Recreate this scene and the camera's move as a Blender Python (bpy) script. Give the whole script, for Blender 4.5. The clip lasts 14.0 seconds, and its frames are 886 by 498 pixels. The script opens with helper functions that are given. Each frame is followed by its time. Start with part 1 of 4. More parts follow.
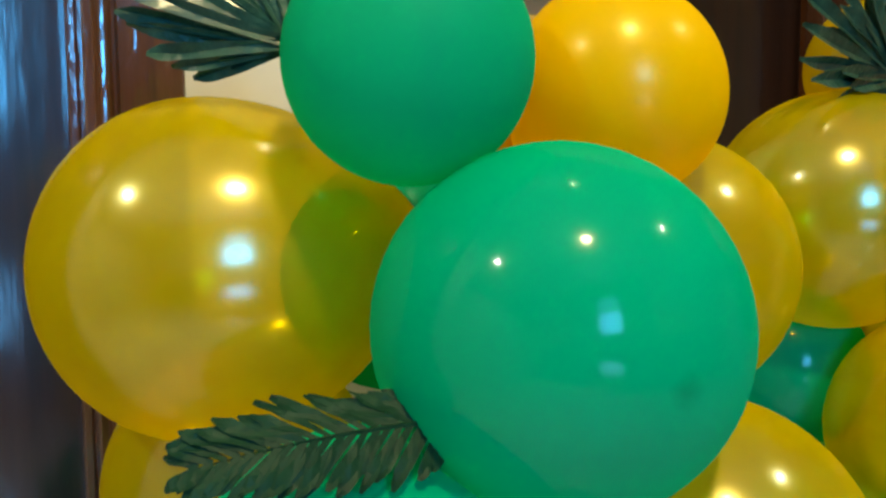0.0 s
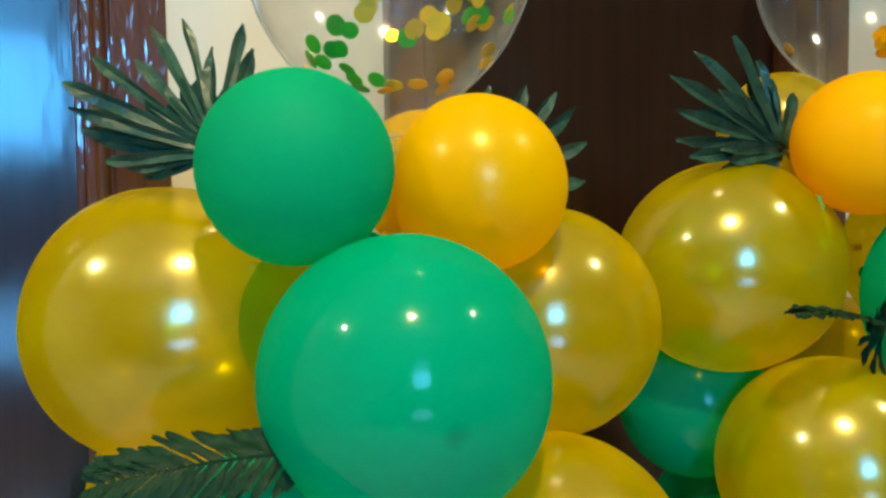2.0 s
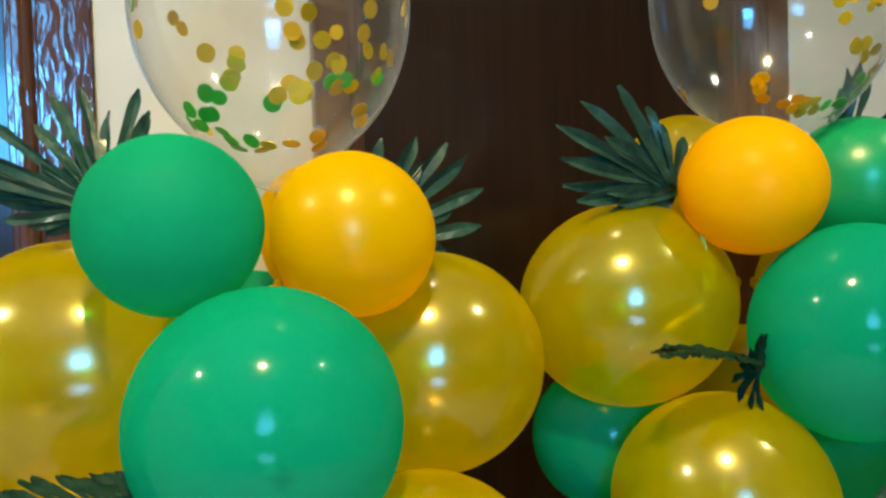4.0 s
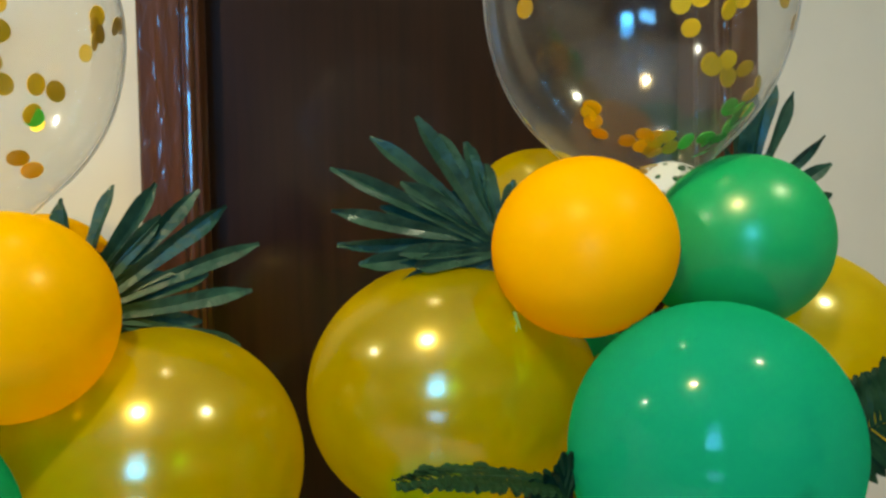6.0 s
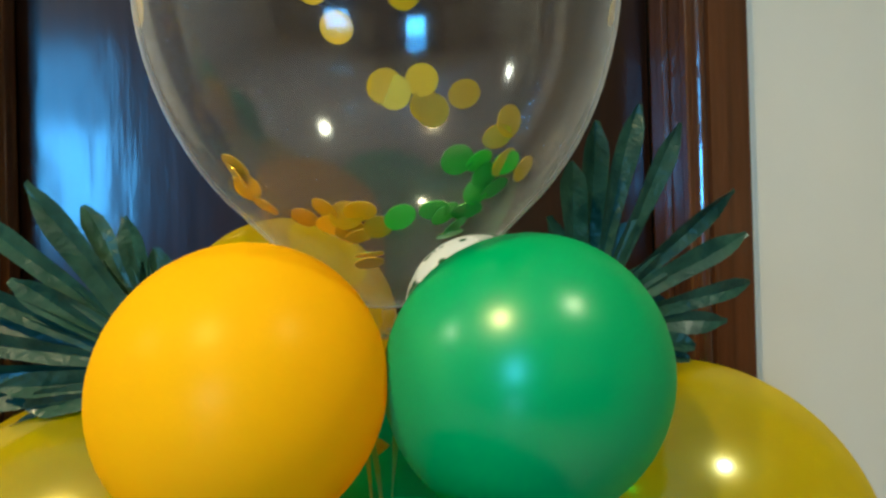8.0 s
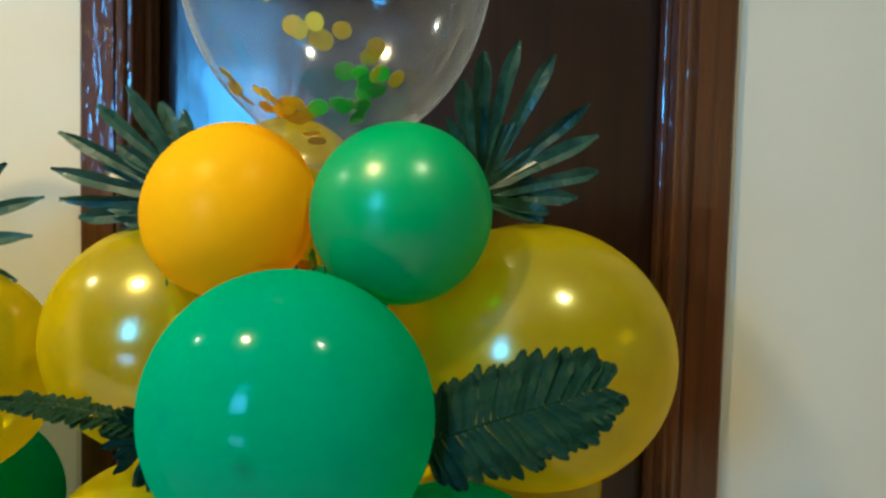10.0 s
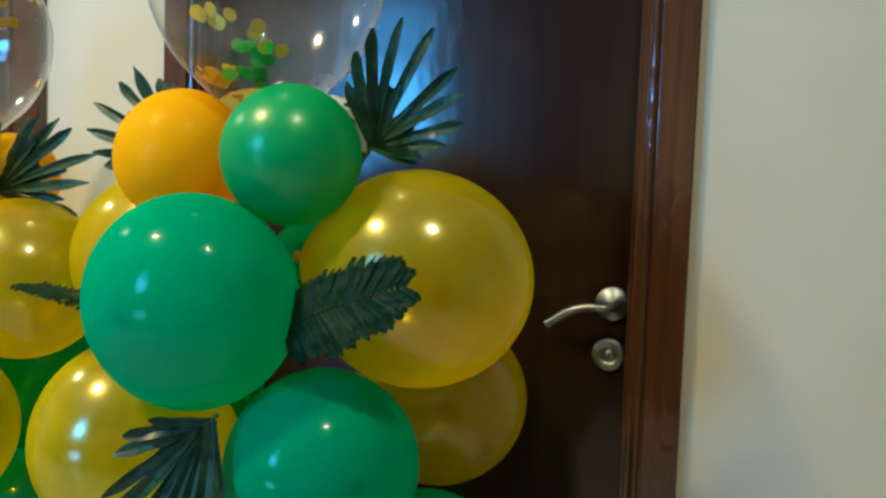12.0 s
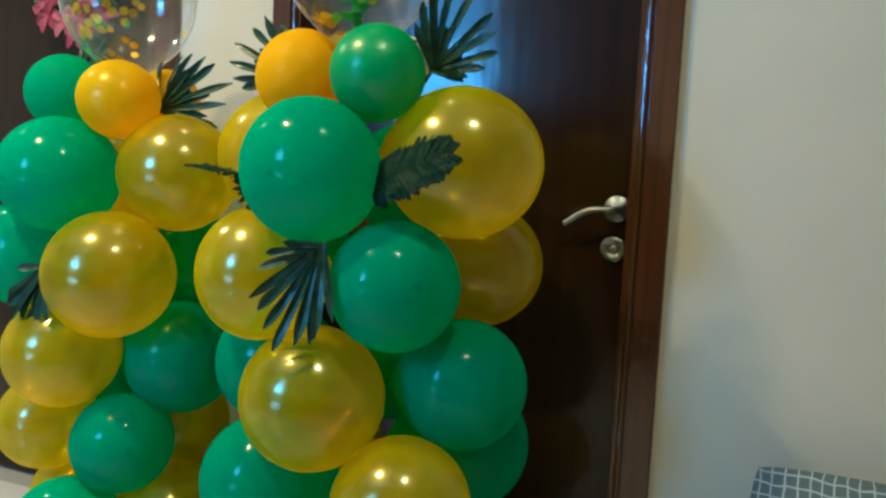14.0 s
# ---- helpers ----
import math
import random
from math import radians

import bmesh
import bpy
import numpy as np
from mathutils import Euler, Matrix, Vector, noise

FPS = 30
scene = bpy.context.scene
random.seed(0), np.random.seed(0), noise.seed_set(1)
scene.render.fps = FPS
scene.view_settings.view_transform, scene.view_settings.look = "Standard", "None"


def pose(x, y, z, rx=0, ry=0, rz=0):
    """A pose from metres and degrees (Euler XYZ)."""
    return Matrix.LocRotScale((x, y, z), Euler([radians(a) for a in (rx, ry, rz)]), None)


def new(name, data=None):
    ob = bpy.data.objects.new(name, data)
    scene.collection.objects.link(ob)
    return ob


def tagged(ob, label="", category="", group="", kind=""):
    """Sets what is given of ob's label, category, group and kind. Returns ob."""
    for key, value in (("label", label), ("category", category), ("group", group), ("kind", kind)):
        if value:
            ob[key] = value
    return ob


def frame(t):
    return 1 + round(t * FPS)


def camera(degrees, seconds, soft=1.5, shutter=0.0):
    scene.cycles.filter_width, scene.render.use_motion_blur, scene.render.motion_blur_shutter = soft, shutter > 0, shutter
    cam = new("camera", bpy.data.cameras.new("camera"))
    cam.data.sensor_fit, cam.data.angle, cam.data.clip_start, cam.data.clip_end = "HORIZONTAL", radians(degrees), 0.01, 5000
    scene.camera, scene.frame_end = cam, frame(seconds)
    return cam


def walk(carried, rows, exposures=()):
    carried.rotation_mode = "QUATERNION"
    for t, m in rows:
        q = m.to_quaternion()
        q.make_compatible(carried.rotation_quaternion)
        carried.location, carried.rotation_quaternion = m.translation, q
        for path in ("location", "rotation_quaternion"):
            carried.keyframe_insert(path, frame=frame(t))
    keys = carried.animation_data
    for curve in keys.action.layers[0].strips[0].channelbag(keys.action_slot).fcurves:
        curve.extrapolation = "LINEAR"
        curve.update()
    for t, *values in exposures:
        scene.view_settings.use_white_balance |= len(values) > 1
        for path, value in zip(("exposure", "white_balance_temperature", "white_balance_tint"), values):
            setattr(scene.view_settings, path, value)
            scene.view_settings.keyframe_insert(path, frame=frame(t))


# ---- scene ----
# ---------------------------------------------------------------- camera
FOV = 59.23
PATH = [
    (0.0, -0.9831, -0.8680, 1.1748, -31.604, -4.788, 0.449),
    (0.5, -0.9664, -0.8928, 1.2024, -31.359, -4.773, 0.187),
    (1.0, -0.9241, -0.9447, 1.2154, -29.871, -4.551, 0.820),
    (1.5, -0.9215, -0.9943, 1.2182, -27.916, -4.147, 0.813),
    (2.0, -0.9141, -1.0586, 1.2264, -26.580, -3.521, 0.814),
    (2.5, -0.9095, -1.1152, 1.2290, -25.808, -2.852, 0.963),
    (3.0, -0.8726, -1.1685, 1.2300, -25.457, -2.205, 1.438),
    (5.5, -0.5875, -1.1162, 1.2955, -22.929, -1.668, 1.952),
    (6.0, -0.4421, -1.1030, 1.3060, -19.174, -1.808, 1.218),
    (6.5, -0.3198, -1.0945, 1.3189, -16.660, -1.754, 0.784),
    (7.0, -0.2233, -1.0467, 1.3130, -14.871, -0.972, 1.010),
    (7.5, -0.1292, -0.9500, 1.3480, -13.339, -0.572, 0.928),
    (8.0, -0.0623, -0.9311, 1.3544, -10.296, 0.421, 1.505),
    (8.5, 0.0015, -1.0171, 1.3410, -4.894, 1.097, 0.813),
    (9.0, 0.0346, -1.1169, 1.3170, -3.453, -0.904, 0.151),
    (11.5, 0.3898, -1.2461, 1.2663, 14.688, -4.141, -2.263),
    (12.0, 0.4993, -1.3136, 1.2383, 17.283, -3.526, -2.054),
    (12.5, 0.5795, -1.4196, 1.1938, 20.289, -3.283, -3.162),
    (13.0, 0.6349, -1.4433, 1.1580, 21.939, -4.589, -3.019),
    (13.5, 0.6427, -1.5150, 1.1176, 21.545, -5.142, -4.580),
    (14.0, 0.6632, -1.6981, 1.1049, 21.560, -4.788, -3.008),
]
cam = camera(FOV, 14.0, soft=2.7)
walk(cam, [(r[0], pose(r[1], r[2], r[3], 90 + r[5], r[6], r[4])) for r in PATH],
     exposures=((0.0, -0.03, 6650, 7), (1.0, 0.03, 6650, 7), (3.0, 0.04, 6700, 8), (6.0, -0.01, 6900, 10), (9.0, 0.02, 6250, 6),
                (11.5, -0.07, 6300, 7), (14.0, -0.16, 6150, 6)))

# ---------------------------------------------------------------- light
world = bpy.data.worlds.new("dusk")
scene.world = world
world.use_nodes = True
world.node_tree.nodes["Background"].inputs[0].default_value = (0.05, 0.22, 0.75, 1)
world.node_tree.nodes["Background"].inputs[1].default_value = 0.6
scene.view_settings.exposure = 0.0


def area(name, size, size_y, power, colour, m, shape="RECTANGLE", spread=180):
    data = bpy.data.lights.new(name, "AREA")
    data.shape, data.size, data.size_y = shape, size, size_y
    data.energy, data.color, data.spread = power, colour, radians(spread)
    ob = new(name, data)
    ob.matrix_world = m
    return ob


CEIL = 2.85
FLOOR = 0.12
WARM, COOL_R, COOL_L, SMALL = (-0.93, -1.45), (0.76, -1.41), (-2.55, -0.60), (-0.32, -0.34)
DEPTH = -3.0
WIN = (-1.62, -0.92, 0.4, 2.50)     # x0, x1, z0, z1 of the window in the south wall
SKYLINE = 1.50                      # tree tops outside, as seen through it
TRANSOM = 2.05                      # foot of the dimmer pane at the top

area("warm_lamp_light", 0.125, 0.125, 56, (1.0, 0.80, 0.41), pose(*WARM, CEIL - 0.035), "DISK", 150)
area("cool_lamp_light", 0.10, 0.10, 15.5, (0.96, 0.98, 0.74), pose(*COOL_R, CEIL - 0.035), "DISK", 150)
area("far_lamp_light", 0.10, 0.10, 34, (0.95, 0.98, 0.82), pose(*COOL_L, CEIL - 0.035), "DISK", 150)
area("small_lamp_light", 0.035, 0.035, 1.2, (1.0, 0.90, 0.55), pose(*SMALL, CEIL - 0.020), "DISK", 150)
area("window_light", WIN[1] - WIN[0], TRANSOM - SKYLINE, 76, (0.075, 0.45, 1.0),
     pose((WIN[0] + WIN[1]) / 2, DEPTH - 0.10, (TRANSOM + SKYLINE) / 2, 90, 0, 0))
area("window_high_light", WIN[1] - WIN[0], WIN[3] - TRANSOM - 0.05, 17, (0.065, 0.45, 1.0),
     pose((WIN[0] + WIN[1]) / 2, DEPTH - 0.10, (WIN[3] + TRANSOM + 0.05) / 2, 90, 0, 0))
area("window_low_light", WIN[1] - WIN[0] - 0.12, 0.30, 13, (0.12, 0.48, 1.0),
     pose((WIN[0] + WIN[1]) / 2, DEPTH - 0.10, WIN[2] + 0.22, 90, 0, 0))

# ---------------------------------------------------------------- materials


def material(name):
    m = bpy.data.materials.new(name)
    m.use_nodes = True
    t = m.node_tree
    return m, t, t.nodes["Principled BSDF"]


def node(t, kind, **values):
    n = t.nodes.new(kind)
    for k, v in values.items():
        n.inputs[k.replace("_", " ")].default_value = v
    return n


def ramp(t, fac, stops):
    r = t.nodes.new("ShaderNodeValToRGB")
    r.color_ramp.elements[0].position, r.color_ramp.elements[0].color = stops[0][0], (*stops[0][1], 1)
    r.color_ramp.elements[1].position, r.color_ramp.elements[1].color = stops[-1][0], (*stops[-1][1], 1)
    for p, c in stops[1:-1]:
        r.color_ramp.elements.new(p).color = (*c, 1)
    t.links.new(fac, r.inputs[0])
    return r.outputs[0]


def coords(t, scale=(1, 1, 1)):
    c = t.nodes.new("ShaderNodeTexCoord")
    mp = t.nodes.new("ShaderNodeMapping")
    mp.inputs["Scale"].default_value = scale
    t.links.new(c.outputs["Object"], mp.inputs[0])
    return mp.outputs[0]


def noise_of(t, vec, scale, detail=4, rough=0.55, distortion=0.0):
    n = node(t, "ShaderNodeTexNoise", Scale=scale, Detail=detail, Roughness=rough, Distortion=distortion)
    t.links.new(vec, n.inputs["Vector"])
    return n.outputs["Fac"]


def bump(t, b, height, strength, distance, prior=None):
    n = node(t, "ShaderNodeBump", Strength=strength, Distance=distance)
    t.links.new(height, n.inputs["Height"])
    if prior:
        t.links.new(prior, n.inputs["Normal"])
    t.links.new(n.outputs[0], b.inputs["Normal"])
    return n.outputs[0]


def span(c, k):
    return tuple(min(1.0, v * k) for v in c)


def balloon_mat(name, base, thin, sheer, gloss, gloss_rough, pearl=0.0, pearl_rough=0.35, pearl_tint=(1, 1, 1), vary=0.08, print_colour=None, crown=0.0, cloud=7.0, tint=None):
    """Blown-up latex. thin: share of light let through scattered; sheer: share let straight through;
    tint: colour of what is seen through; gloss: how much of a clear lacquer shine lies over it; pearl: a broad sheen under that."""
    m, t, b = material(name)
    v = coords(t)
    big = noise_of(t, v, cloud, 3)
    fine = noise_of(t, v, 160.0, 3)
    info = t.nodes.new("ShaderNodeObjectInfo")
    mix = t.nodes.new("ShaderNodeMath")
    mix.operation = "MULTIPLY_ADD"
    t.links.new(info.outputs["Random"], mix.inputs[0])
    mix.inputs[1].default_value = 0.35
    t.links.new(big, mix.inputs[2])
    colour = ramp(t, mix.outputs[0], [(0.25, span(base, 1 - vary)), (1.0, span(base, 1 + vary))])
    if print_colour:
        cells = node(t, "ShaderNodeTexVoronoi", Scale=44.0)
        t.links.new(v, cells.inputs["Vector"])
        spots = ramp(t, cells.outputs["Distance"], [(0.37, print_colour), (0.41, base)])
        colour = spots
    if crown:
        near = node(t, "ShaderNodeVectorMath")
        near.operation = "DISTANCE"
        t.links.new(v, near.inputs[0])
        near.inputs[1].default_value = (0.003, 0.002, 0.1)
        wob = t.nodes.new("ShaderNodeMath")
        wob.operation = "MULTIPLY_ADD"
        t.links.new(noise_of(t, v, 90.0, 2), wob.inputs[0])
        wob.inputs[1].default_value = 0.008
        t.links.new(near.outputs["Value"], wob.inputs[2])
        spot = t.nodes.new("ShaderNodeMapRange")
        spot.inputs[1].default_value, spot.inputs[2].default_value = 0.006, 0.014
        spot.inputs[3].default_value, spot.inputs[4].default_value = crown, 1.0
        t.links.new(wob.outputs[0], spot.inputs[0])
        thick = t.nodes.new("ShaderNodeVectorMath")
        thick.operation = "SCALE"
        t.links.new(colour, thick.inputs[0])
        t.links.new(spot.outputs[0], thick.inputs["Scale"])
        colour = thick.outputs[0]
    t.links.new(colour, b.inputs["Base Color"])
    b.inputs["Roughness"].default_value = 0.6
    b.inputs["Specular IOR Level"].default_value = 0.0
    bump(t, b, fine, 0.02, 0.001)

    def over(share, low, high):
        n = t.nodes.new("ShaderNodeMixShader")
        if isinstance(share, float):
            n.inputs[0].default_value = share
        else:
            t.links.new(share, n.inputs[0])
        t.links.new(low.outputs[0], n.inputs[1])
        t.links.new(high.outputs[0], n.inputs[2])
        return n

    skin = node(t, "ShaderNodeBsdfTranslucent")
    t.links.new(colour, skin.inputs[0])
    last = over(thin, b, skin)
    if sheer:
        see = node(t, "ShaderNodeBsdfTransparent")
        see.inputs[0].default_value = (*(tint or span(base, 0.97 / max(base))), 1)
        last = over(sheer, last, see)
    if pearl:
        wide = node(t, "ShaderNodeBsdfGlossy", Roughness=pearl_rough)
        wide.inputs[0].default_value = (*pearl_tint, 1)
        edge = node(t, "ShaderNodeLayerWeight", Blend=0.5)
        lift = t.nodes.new("ShaderNodeMath")
        lift.operation = "POWER"
        t.links.new(edge.outputs["Facing"], lift.inputs[0])
        lift.inputs[1].default_value = 3.0
        amount = t.nodes.new("ShaderNodeMath")
        amount.operation = "MULTIPLY_ADD"
        t.links.new(lift.outputs[0], amount.inputs[0])
        amount.inputs[1].default_value, amount.inputs[2].default_value = 2.0 * pearl, 0.8 * pearl
        last = over(amount.outputs[0], last, wide)
    if gloss:
        facing = node(t, "ShaderNodeLayerWeight", Blend=0.5)
        rise = t.nodes.new("ShaderNodeMath")
        rise.operation = "POWER"
        t.links.new(facing.outputs["Facing"], rise.inputs[0])
        rise.inputs[1].default_value = 5.0
        share = t.nodes.new("ShaderNodeMath")
        share.operation = "MULTIPLY_ADD"
        t.links.new(rise.outputs[0], share.inputs[0])
        share.inputs[1].default_value, share.inputs[2].default_value = 1.3 * gloss, gloss
        last = over(share.outputs[0], last, node(t, "ShaderNodeBsdfGlossy", Roughness=gloss_rough))
    t.links.new(last.outputs[0], t.nodes["Material Output"].inputs[0])
    return m


EMERALD = balloon_mat("emerald_latex", (0.0, 0.47, 0.24), 0.62, 0.17, 0.0083, 0.072, 0.0032, 0.17, crown=0.75)
EMERALD_MATTE = balloon_mat("emerald_matte_latex", (0.0, 0.45, 0.22), 0.62, 0.22, 0.0, 0.3, 0.004, 0.60)
GREEN_PEARL = balloon_mat("green_pearl_latex", (0.0, 0.38, 0.115), 0.36, 0.17, 0.003, 0.2, 0.040, 0.31, (1.0, 1.0, 0.78))
GOLD_PEARL = balloon_mat("gold_pearl_latex", (0.98, 0.69, 0.0), 0.70, 0.55, 0.036, 0.15, 0.065, 0.24, (1.0, 0.82, 0.20), vary=0.16, cloud=28.0, tint=(0.975, 0.80, 0.02))
ORANGE_PEARL = balloon_mat("orange_pearl_latex", (0.97, 0.60, 0.0), 0.54, 0.32, 0.003, 0.2, 0.028, 0.30, (1.0, 0.80, 0.3))
ORANGE_MATTE = balloon_mat("orange_matte_latex", (0.98, 0.51, 0.004), 0.46, 0.12, 0.0, 0.3, 0.007, 0.34, (1.0, 0.85, 0.4))
PRINTED = balloon_mat("white_printed_latex", (0.85, 0.85, 0.80), 0.40, 0.0, 0.010, 0.2, print_colour=(0.01, 0.07, 0.02))


def clear_mat():
    m, t, b = material("clear_latex")
    t.nodes.remove(b)
    out = t.nodes["Material Output"]
    clear = node(t, "ShaderNodeBsdfTransparent")
    clear.inputs[0].default_value = (0.96, 0.96, 0.95, 1)
    haze = node(t, "ShaderNodeBsdfTranslucent")
    haze.inputs[0].default_value = (0.85, 0.84, 0.80, 1)
    gloss = node(t, "ShaderNodeBsdfGlossy", Roughness=0.10)
    v = coords(t)
    fog = noise_of(t, v, 9.0, 3)
    amount = t.nodes.new("ShaderNodeMapRange")
    amount.inputs[3].default_value, amount.inputs[4].default_value = 0.018, 0.080
    t.links.new(fog, amount.inputs[0])
    m1 = t.nodes.new("ShaderNodeMixShader")
    t.links.new(amount.outputs[0], m1.inputs[0])
    t.links.new(clear.outputs[0], m1.inputs[1])
    t.links.new(haze.outputs[0], m1.inputs[2])
    fac = node(t, "ShaderNodeLayerWeight", Blend=0.5)
    rise = t.nodes.new("ShaderNodeMath")
    rise.operation = "POWER"
    t.links.new(fac.outputs["Facing"], rise.inputs[0])
    rise.inputs[1].default_value = 4.0
    fres = t.nodes.new("ShaderNodeMath")
    fres.operation = "MULTIPLY_ADD"
    t.links.new(rise.outputs[0], fres.inputs[0])
    fres.inputs[1].default_value, fres.inputs[2].default_value = 0.50, 0.07
    m2 = t.nodes.new("ShaderNodeMixShader")
    t.links.new(fres.outputs[0], m2.inputs[0])
    t.links.new(m1.outputs[0], m2.inputs[1])
    t.links.new(gloss.outputs[0], m2.inputs[2])
    edge = t.nodes.new("ShaderNodeMath")
    edge.operation = "POWER"
    t.links.new(fac.outputs["Facing"], edge.inputs[0])
    edge.inputs[1].default_value = 6.5
    soft_gloss = node(t, "ShaderNodeBsdfGlossy", Roughness=0.55)
    m3 = t.nodes.new("ShaderNodeMixShader")
    t.links.new(edge.outputs[0], m3.inputs[0])
    t.links.new(m2.outputs[0], m3.inputs[1])
    t.links.new(soft_gloss.outputs[0], m3.inputs[2])
    t.links.new(m3.outputs[0], out.inputs[0])
    return m


CLEAR = clear_mat()


def foil_mat(name, base, metal):
    m, t, b = material(name)
    info = t.nodes.new("ShaderNodeObjectInfo")
    t.links.new(ramp(t, info.outputs["Random"], [(0, span(base, 0.5)), (1, span(base, 1.2))]), b.inputs["Base Color"])
    b.inputs["Metallic"].default_value, b.inputs["Roughness"].default_value = metal, 0.30
    bump(t, b, noise_of(t, coords(t), 220, 2), 0.15, 0.001)
    return m


FOIL_GOLD = foil_mat("gold_foil", (0.90, 0.50, 0.012), 0.50)
FOIL_GREEN = foil_mat("green_foil", (0.06, 0.52, 0.02), 0.35)
FOIL_ORANGE = foil_mat("orange_foil", (0.97, 0.46, 0.0), 0.35)


def leaf_mat(name, dark, light, rough=0.30, coat=0.35, spec=0.4, crinkle=0.6, ior=1.5):
    m, t, b = material(name)
    v = coords(t, (60, 60, 60))
    n = noise_of(t, v, 1.0, 5, 0.6)
    t.links.new(ramp(t, n, [(0.3, dark), (0.75, light)]), b.inputs["Base Color"])
    b.inputs["Specular IOR Level"].default_value, b.inputs["IOR"].default_value = spec, ior
    b.inputs["Roughness"].default_value = rough
    b.inputs["Coat Weight"].default_value, b.inputs["Coat Roughness"].default_value = coat, 0.15
    first = bump(t, b, noise_of(t, coords(t, (130, 130, 130)), 1.0, 2), crinkle, 0.0028)
    bump(t, b, noise_of(t, coords(t, (600, 600, 600)), 1.0, 2), 0.2, 0.0006, first)
    return m


LEAF = leaf_mat("silk_palm_leaf", (0.006, 0.026, 0.014), (0.024, 0.064, 0.034), 0.38, 0.07, 0.16)
FERN = leaf_mat("silk_fern_leaf", (0.003, 0.014, 0.006), (0.009, 0.030, 0.012), 0.45, 0.0, 0.15, 0.30, 1.25)
STEM = leaf_mat("leaf_stem", (0.03, 0.07, 0.03), (0.06, 0.11, 0.05))


def wood_mat(name, dark, light, rough, coat, wave, coat_ior=1.65, peel=(34, 34, 12), coat_rough=0.105, swirl=0.0):
    m, t, b = material(name)
    grain = noise_of(t, coords(t, (38, 38, 1.6)), 1.0, 6, 0.6, 0.4)
    streak = noise_of(t, coords(t, (150, 150, 3.0)), 1.0, 3, 0.6)
    mix = t.nodes.new("ShaderNodeMath")
    mix.operation = "MULTIPLY_ADD"
    t.links.new(streak, mix.inputs[0])
    mix.inputs[1].default_value = 0.4
    t.links.new(grain, mix.inputs[2])
    t.links.new(ramp(t, mix.outputs[0], [(0.45, dark), (0.70, span(light, 0.75)), (0.95, light)]), b.inputs["Base Color"])
    b.inputs["Roughness"].default_value = rough
    b.inputs["IOR"].default_value = 1.5
    b.inputs["Coat Weight"].default_value, b.inputs["Coat Roughness"].default_value = coat, coat_rough
    b.inputs["Coat IOR"].default_value = coat_ior
    b.inputs["Specular IOR Level"].default_value = 0.12
    ripple = noise_of(t, coords(t, peel), 1.0, 2, 0.45, swirl)
    pores = noise_of(t, coords(t, (240, 240, 14)), 1.0, 2, 0.5)
    first = bump(t, b, ripple, wave, 0.004)
    second = bump(t, b, pores, 0.10, 0.0006, first)
    t.links.new(second, b.inputs["Coat Normal"])
    return m


DOOR_WOOD = wood_mat("dark_varnished_door", (0.009, 0.003, 0.0012), (0.022, 0.0072, 0.003), 0.35, 0.75, 0.11, 1.42, coat_rough=0.125)
CASING_WOOD = wood_mat("brown_varnished_casing", (0.038, 0.012, 0.0036), (0.092, 0.029, 0.009), 0.35, 1.0, 0.27, 1.54, (70, 70, 20), 0.085, 0.9)


def wall_mat(name, a, c, rough=0.62):
    m, t, b = material(name)
    v = coords(t)
    t.links.new(ramp(t, noise_of(t, v, 1.7, 5, 0.6), [(0.3, a), (0.7, c)]), b.inputs["Base Color"])
    b.inputs["Roughness"].default_value = rough
    first = bump(t, b, noise_of(t, v, 14, 4), 0.05, 0.01)
    bump(t, b, noise_of(t, v, 320, 3), 0.06, 0.002, first)
    return m


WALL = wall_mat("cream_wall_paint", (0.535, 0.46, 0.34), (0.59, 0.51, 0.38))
# cream paint darkened: the dim back of the room is put into the colour
DIM_WALL = wall_mat("darkened_wall_paint", (0.46, 0.41, 0.33), (0.53, 0.47, 0.38))
CEILING = wall_mat("white_ceiling_paint", (0.74, 0.72, 0.68), (0.80, 0.78, 0.74))


def floor_mat():
    m, t, b = material("polished_marble_tile")
    v = coords(t)
    warp = noise_of(t, v, 2.4, 6, 0.6, 1.6)
    info = t.nodes.new("ShaderNodeObjectInfo")
    mix = t.nodes.new("ShaderNodeMath")
    mix.operation = "MULTIPLY_ADD"
    t.links.new(info.outputs["Random"], mix.inputs[0])
    mix.inputs[1].default_value = 0.12
    t.links.new(warp, mix.inputs[2])
    t.links.new(ramp(t, mix.outputs[0], [(0.36, (0.38, 0.34, 0.29)), (0.5, (0.48, 0.44, 0.38)), (0.8, (0.56, 0.52, 0.455))]), b.inputs["Base Color"])
    b.inputs["Roughness"].default_value = 0.04
    return m


TILE = floor_mat()
GROUT = wall_mat("floor_grout", (0.20, 0.17, 0.14), (0.26, 0.22, 0.18), 0.9)


def steel_mat():
    m, t, b = material("brushed_steel")
    b.inputs["Metallic"].default_value = 1.0
    t.links.new(ramp(t, noise_of(t, coords(t, (400, 400, 30)), 1.0, 3), [(0.3, (0.24, 0.235, 0.22)), (0.7, (0.36, 0.35, 0.33))]), b.inputs["Base Color"])
    b.inputs["Roughness"].default_value = 0.38
    return m


STEEL = steel_mat()


def plain(name, c, rough=0.6, metal=0.0):
    m, t, b = material(name)
    t.links.new(ramp(t, noise_of(t, coords(t), 60, 4), [(0.3, span(c, 0.85)), (0.7, span(c, 1.1))]), b.inputs["Base Color"])
    b.inputs["Roughness"].default_value, b.inputs["Metallic"].default_value = rough, metal
    return m


